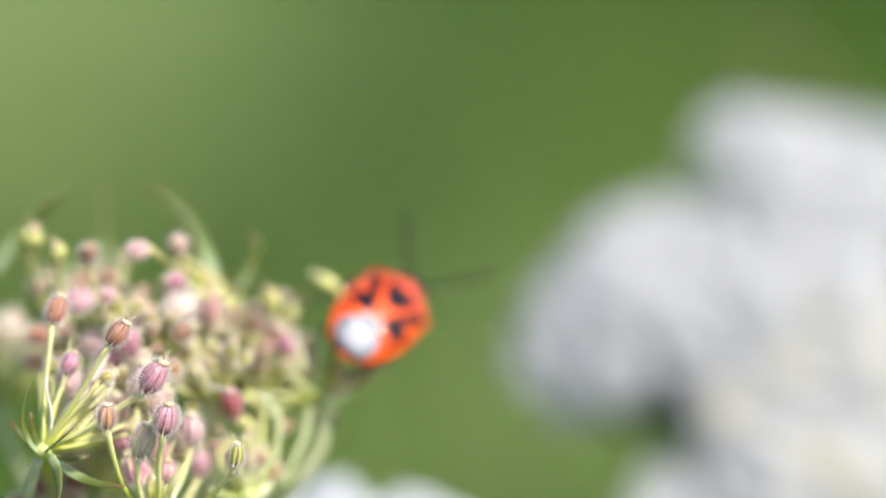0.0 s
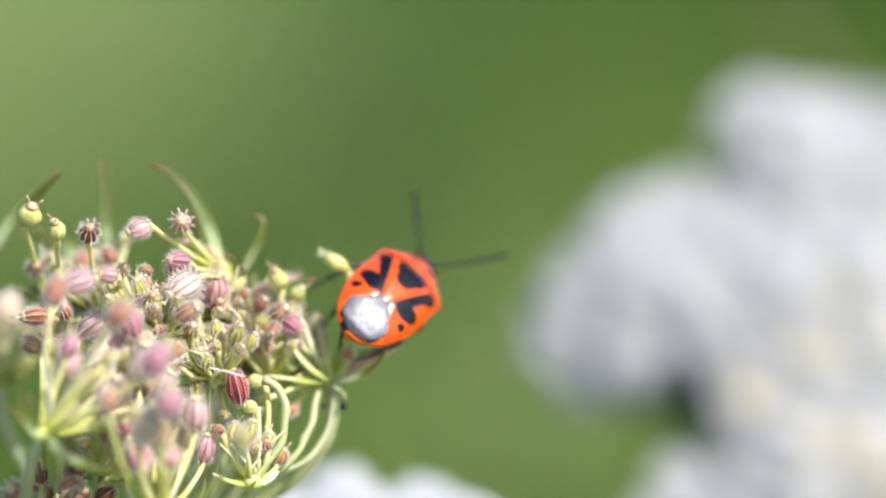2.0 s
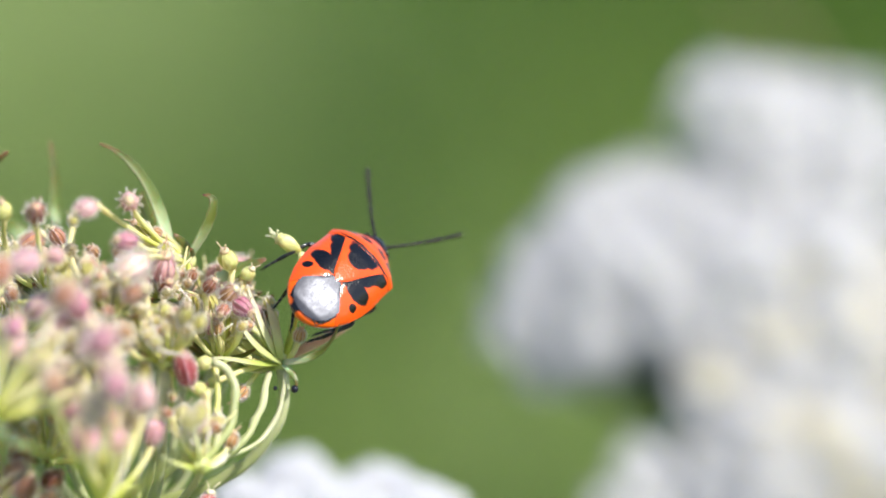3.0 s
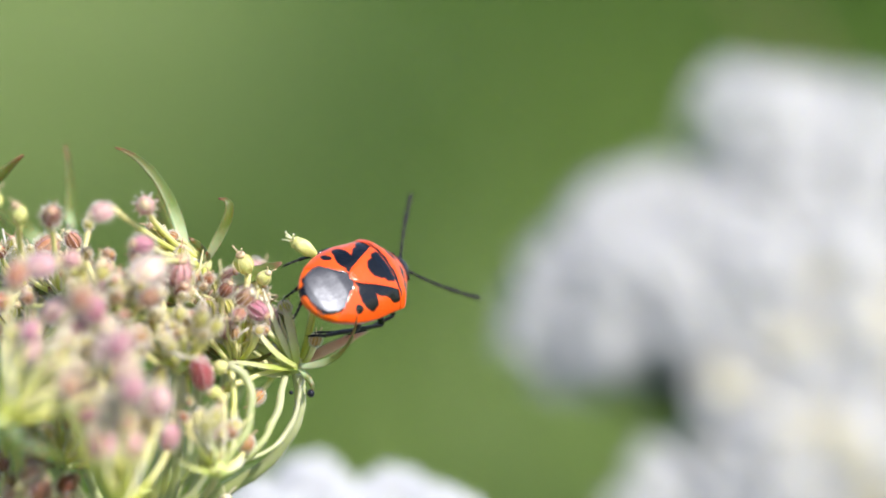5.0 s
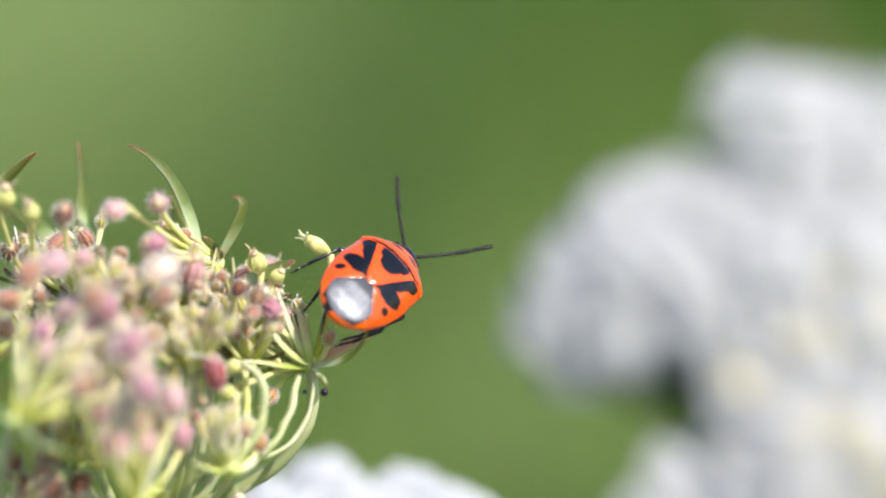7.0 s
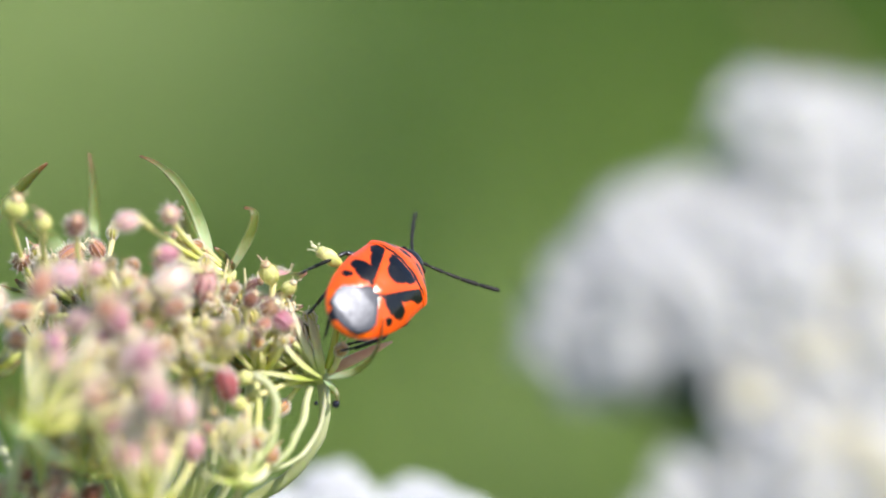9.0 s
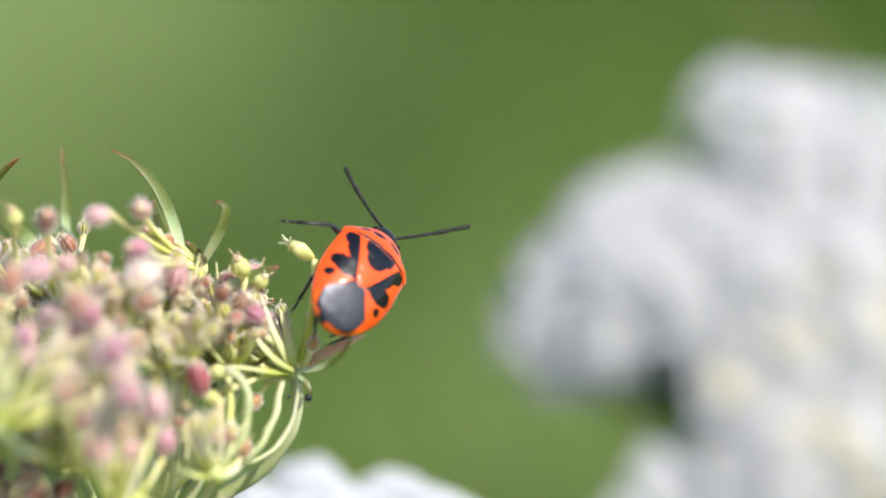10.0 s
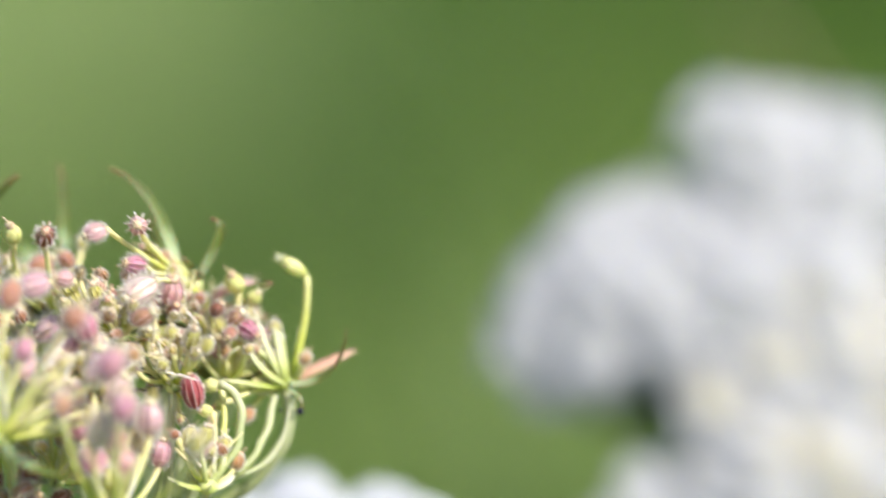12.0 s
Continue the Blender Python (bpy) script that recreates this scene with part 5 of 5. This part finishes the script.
def body_mesh():
    bm = bmesh.new()
    rings = []
    xs = [-4.35, -4.2, -3.9, -3.5, -3.0, -2.4, -1.7, -1.0, -0.2, 0.6, 1.4, 2.1, 2.6, 3.0, 3.55]
    for x in xs:
        w, up = table(WIDTH, x), table(RISE, x)
        deep = 1.35 * math.sqrt(max(0.02, 1 - ((x - 0.2) / 4.7) ** 2))
        ring = []
        for j in range(24):
            a = math.tau * j / 24
            y, s = math.cos(a) * w, math.sin(a)
            z = (back(x, y) - 0.03) if s >= 0 else -deep * abs(s) ** 0.8
            ring.append(bm.verts.new(Vector((x, y, z)) * MM))
        rings.append(ring)
    for a, b in zip(rings, rings[1:]):
        for j in range(24):
            bm.faces.new((a[j], a[(j + 1) % 24], b[(j + 1) % 24], b[j]))
    bm.faces.new(rings[0])
    bm.faces.new(list(reversed(rings[-1])))
    bmesh.ops.recalc_face_normals(bm, faces=bm.faces)
    return bm


part("abdomen", body_mesh(), M_BODY, bug, "orange-red abdomen with black tip")
bm = bmesh.new()
shell(bm, 1.85, 3.58, lambda x: -table(WIDTH, x) - 0.04, lambda x: table(WIDTH, x) + 0.04, 0.16, 0.3, 14, 22)
part("pronotum", bm, M_PRONOTUM, bug, "red pronotum with four black marks")
bm = bmesh.new()
shell(bm, -0.9, 1.95, lambda x: -1.95 + 0.25 * max(0.0, 0.6 - x), lambda x: 1.95 - 0.25 * max(0.0, 0.6 - x), 0.0, 0.1, 10, 14)
part("thorax", bm, M_BLACK, bug, "black thorax under the wings")
bm = bmesh.new()


def scutellum_half(x):
    f = (2.0 - x) / 3.35
    return 1.3 * (1 - f) ** 0.95 + 0.32 * math.sqrt(max(0.0, 1 - max(0.0, (f - 0.8) / 0.2) ** 2))


shell(bm, -1.35, 2.0, lambda x: -scutellum_half(x), scutellum_half, 0.14, 0.18, 20, 12)
part("scutellum", bm, M_SCUTELLUM, bug, "red scutellum with a large black base")


def oval(s, cx, cy, rx, ry):
    """Edges of an oval plate at x: inner, outer on side s."""
    def half(x):
        q = min(1.0, abs((x - cx) / rx))
        return ry * (1 - q ** 2.5) ** 0.5
    return (lambda x: s * (cy - half(x))), (lambda x: s * (cy + half(x)))


def fan(x):
    """Half width of the closed membranes: a fan that opens behind the scutellum and ends round."""
    front = 0.16 + 0.92 * max(0.0, -1.2 - x)
    q = min(1.0, max(0.0, (-2.7 - x) / 1.52))
    return min(front, 1.45 * (1 - q ** 2.4) ** 0.5, 1.45)


wings, veils = {}, {}
for s, rise in ((1, 0.04), (-1, 0.0)):
    bm = bmesh.new()

    def inside(x, s=s):
        if x > -1.2:
            return s * max(0.0, scutellum_half(x) - 0.12)
        return s * min(fan(max(x, -2.6)) + 0.92 * max(0.0, -2.6 - x), table(WIDTH, x) - 0.02)

    def outside(x, s=s):
        return s * (table(WIDTH, x) + 0.02)
    shell(bm, -3.0, 2.15, inside, outside, 0.08, 0.1, 26, 10, HINGE[s])
    wing = part("forewing", bm, M_WING[s], bug)
    wings[s] = wing
    bm = bmesh.new()
    wide = 0.06 if s > 0 else -0.03
    shell(bm, -4.2, -1.22, lambda x: s * -(fan(x) + wide), lambda x: s * (fan(x) + wide), 0.05 + rise, 0.025, 26, 18, HINGE[s], 0, 0.008, 0.42)
    part("membrane", bm, M_MEMBRANE, wing, "smoky dark wing membrane with silver sheen")
    bm = bmesh.new()
    a, b = oval(s, -1.2, 0.75, 3.0, 0.9)
    shell(bm, -4.0, 1.6, a, b, 0.02, 0.02, 16, 8, HINGE[s], 0, 0.02)
    veils[s] = part("hind_wing", bm, M_VEIL, bug, "smoky translucent hind wing")

bm = bmesh.new()
ball(bm, Vector((3.6, 0, 0.05)) * MM, (0.74 * MM, 0.86 * MM, 0.45 * MM), 10, 16)
head = part("head", bm, M_BLACK, bug, "black shining head")
for s in (1, -1):
    bm = bmesh.new()
    ball(bm, Vector((3.62, 0.82 * s, 0.16)) * MM, (0.24 * MM, 0.24 * MM, 0.24 * MM), 8, 10)
    part("eye", bm, Nodes("eye_dark").set(Base_Color=rgb(40, 22, 22), Roughness=0.12).m, head)


def antenna_mesh():
    """Five joints along +x, slightly bowed."""
    bm = bmesh.new()
    x = 0.0
    for length, r in ((0.45, 0.11), (1.1, 0.1), (1.0, 0.11), (1.15, 0.14), (1.25, 0.13)):
        pts = [Vector((x + length * f, 0, 0.034 * (x + length * f) ** 2)) * MM for f in (0, 0.12, 0.5, 0.85, 1.0)]
        tube(bm, pts, [r * 0.55 * MM, r * 0.9 * MM, r * MM, r * 1.1 * MM, r * 0.6 * MM], 7)
        x += length
    return bm


M_FEELER = bug_material("grey_black_antenna", rgb(44, 42, 42), [], rough=0.6, coat=0.1)
feelers = {s: part("antenna", antenna_mesh(), M_FEELER, bug, "black jointed antenna") for s in (1, -1)}


def leg_mesh(hip, knee, ankle, toe):
    """Femur, tibia and tarsus with two claws, about the hip."""
    bm = bmesh.new()
    h = Vector(hip)
    k, a, t = (Vector(p) - h for p in (knee, ankle, toe))
    tube(bm, [p * MM for p in (Vector((0, 0, 0)), k * 0.15, k * 0.6, k * 0.95, k)], [0.14 * MM, 0.2 * MM, 0.2 * MM, 0.16 * MM, 0.1 * MM], 7)
    tube(bm, [p * MM for p in (k, k.lerp(a, 0.06), k.lerp(a, 0.6), a)], [0.1 * MM, 0.13 * MM, 0.11 * MM, 0.12 * MM], 7)
    mid = a.lerp(t, 0.5) + Vector((0, 0, 0.05))
    tube(bm, [p * MM for p in (a, a.lerp(mid, 0.8), mid)], [0.08 * MM, 0.1 * MM, 0.06 * MM], 6)
    tube(bm, [p * MM for p in (mid, mid.lerp(t, 0.6), t)], [0.07 * MM, 0.09 * MM, 0.06 * MM], 6)
    for s in (-1, 1):
        c = t + (t - a).normalized() * 0.2 + Vector((0, 0.1 * s, -0.12))
        tube(bm, [t * MM, c * MM], [0.035 * MM, 0.01 * MM], 4)
    for i in range(14):
        p = k.lerp(a, 0.1 + 0.85 * i / 14)
        d = Vector((math.cos(i * 2.4), math.sin(i * 2.4), 0.4)).normalized() * 0.22
        tube(bm, [p * MM, (p + d) * MM], [0.02 * MM, 0.006 * MM], 3)
    return bm


LEGS = [
    ((2.2, 1.2, -0.7), (0.6, 2.9, -0.6), (-1.2, 3.45, -1.5), (-1.9, 3.7, -2.1)),
    ((1.2, 1.4, -0.8), (-0.9, 2.0, -1.6), (-2.1, 1.7, -2.5), (-2.8, 1.6, -2.8)),
    ((0.2, 1.2, -0.9), (-1.6, 1.6, -1.0), (-3.5, 0.3, -1.5), (-4.0, -0.1, -1.8)),
    ((2.2, -1.2, -0.7), (2.4, -2.3, -1.2), (0.6, -2.2, -2.2), (-0.2, -2.0, -2.6)),
    ((1.2, -1.4, -0.8), (1.3, -2.6, -1.3), (-1.4, -1.7, -2.3), (-2.4, -1.2, -2.6)),
    ((0.2, -1.4, -0.8), (-0.9, -2.4, -1.2), (-2.4, -1.7, -2.2), (-3.1, -1.3, -2.5)),
]
# seconds and turn about the hip of the front left leg
REACH = [(0.0, 0, 0, 0), (4.5, 0, 0, 0), (4.85, 0, 0, 6), (5.1, 0, 0, 6), (5.4, 0, 0, 0), (7.3, 0, 0, 0), (8.8, 0, 0, 0), (9.1, 0, 0, 0), (9.4, 40, -2, -16), (9.8, 32, 2, -22), (10.2, 24, 0, -36),
         (10.5, 22, -7, -46), (10.75, -40, 0, -30), (11.0, -62, 0, -20), (11.3, -40, 0, -10), (11.6, 0, 0, 0), (12.0, 0, 0, 0)]
legs = []
for lg in LEGS:
    ob = part("leg", leg_mesh(*lg), M_BLACK, bug)
    ob.location = Vector(lg[0]) * MM
    legs.append(ob)


def bug_pose(u, v, w, hu, hv, hw, nu, nv, nw):
    h = sd(hu, hv, hw)
    n = sd(nu, nv, nw)
    n = (n - h * n.dot(h)).normalized()
    left = n.cross(h)
    m = Matrix((h, left, n)).transposed().to_4x4()
    return Matrix.Translation(st(u, v, w)) @ m


def feeler_pose(s, d):
    x = Vector(d).normalized()
    y = Vector((0, 0, 1)).cross(x)
    y = y.normalized() if y.length > 0.05 else Vector((0, 1, 0))
    m = Matrix((x, y, x.cross(y))).transposed().to_4x4()
    return Matrix.Translation(Vector((4.1, 0.42 * s, 0.15)) * MM) @ m


def wing_pose(s, swing, lift):
    return Matrix.Translation(Vector(HINGE[s]) * MM) @ Matrix.Rotation(radians(-swing * s), 4, "Z") @ Matrix.Rotation(radians(lift * 0.4), 4, "Y") @ Matrix.Rotation(radians(lift * 1.5 * s), 4, "X")


# seconds, swing and lift of the left and right forewing, spread of the left and right hind wing
WINGS = [(0, 0, 0, 0, 0, 0, 0), (10.95, 0, 0, 0, 0, 0, 0), (11.1, 10, 3, 2, 0, 3, 0), (11.2, 22, 5, 10, 2, 6, 0), (11.4, 25, 6, 15, 3, 8, 4), (11.5, 25, 8, 31, 66, 9, 27),
         (11.6, 16, 6, 14, 5, 4, 4), (11.7, 11, 3, 11, 3, 3, 3), (11.73, 11, 3, 11, 3, 3, 3), (11.8, 58, 30, 58, 30, 70, 70), (12.0, 58, 30, 58, 30, 70, 70)]


def motions():
    walk(legs[0], [(t, pose(*(c * MM for c in LEGS[0][0]), *turn)) for t, *turn in REACH])
    walk(bug, [(t, bug_pose(*r)) for t, *r in BUG])
    for s, i in ((1, 0), (-1, 1)):
        walk(feelers[s], [(r[0], feeler_pose(s, r[1 + i])) for r in ANTENNAE])
        walk(wings[s], [(r[0], wing_pose(s, r[1 + 2 * i], r[2 + 2 * i])) for r in WINGS])
        walk(veils[s], [(r[0], wing_pose(s, r[5 + i], 0)) for r in WINGS])


motions()
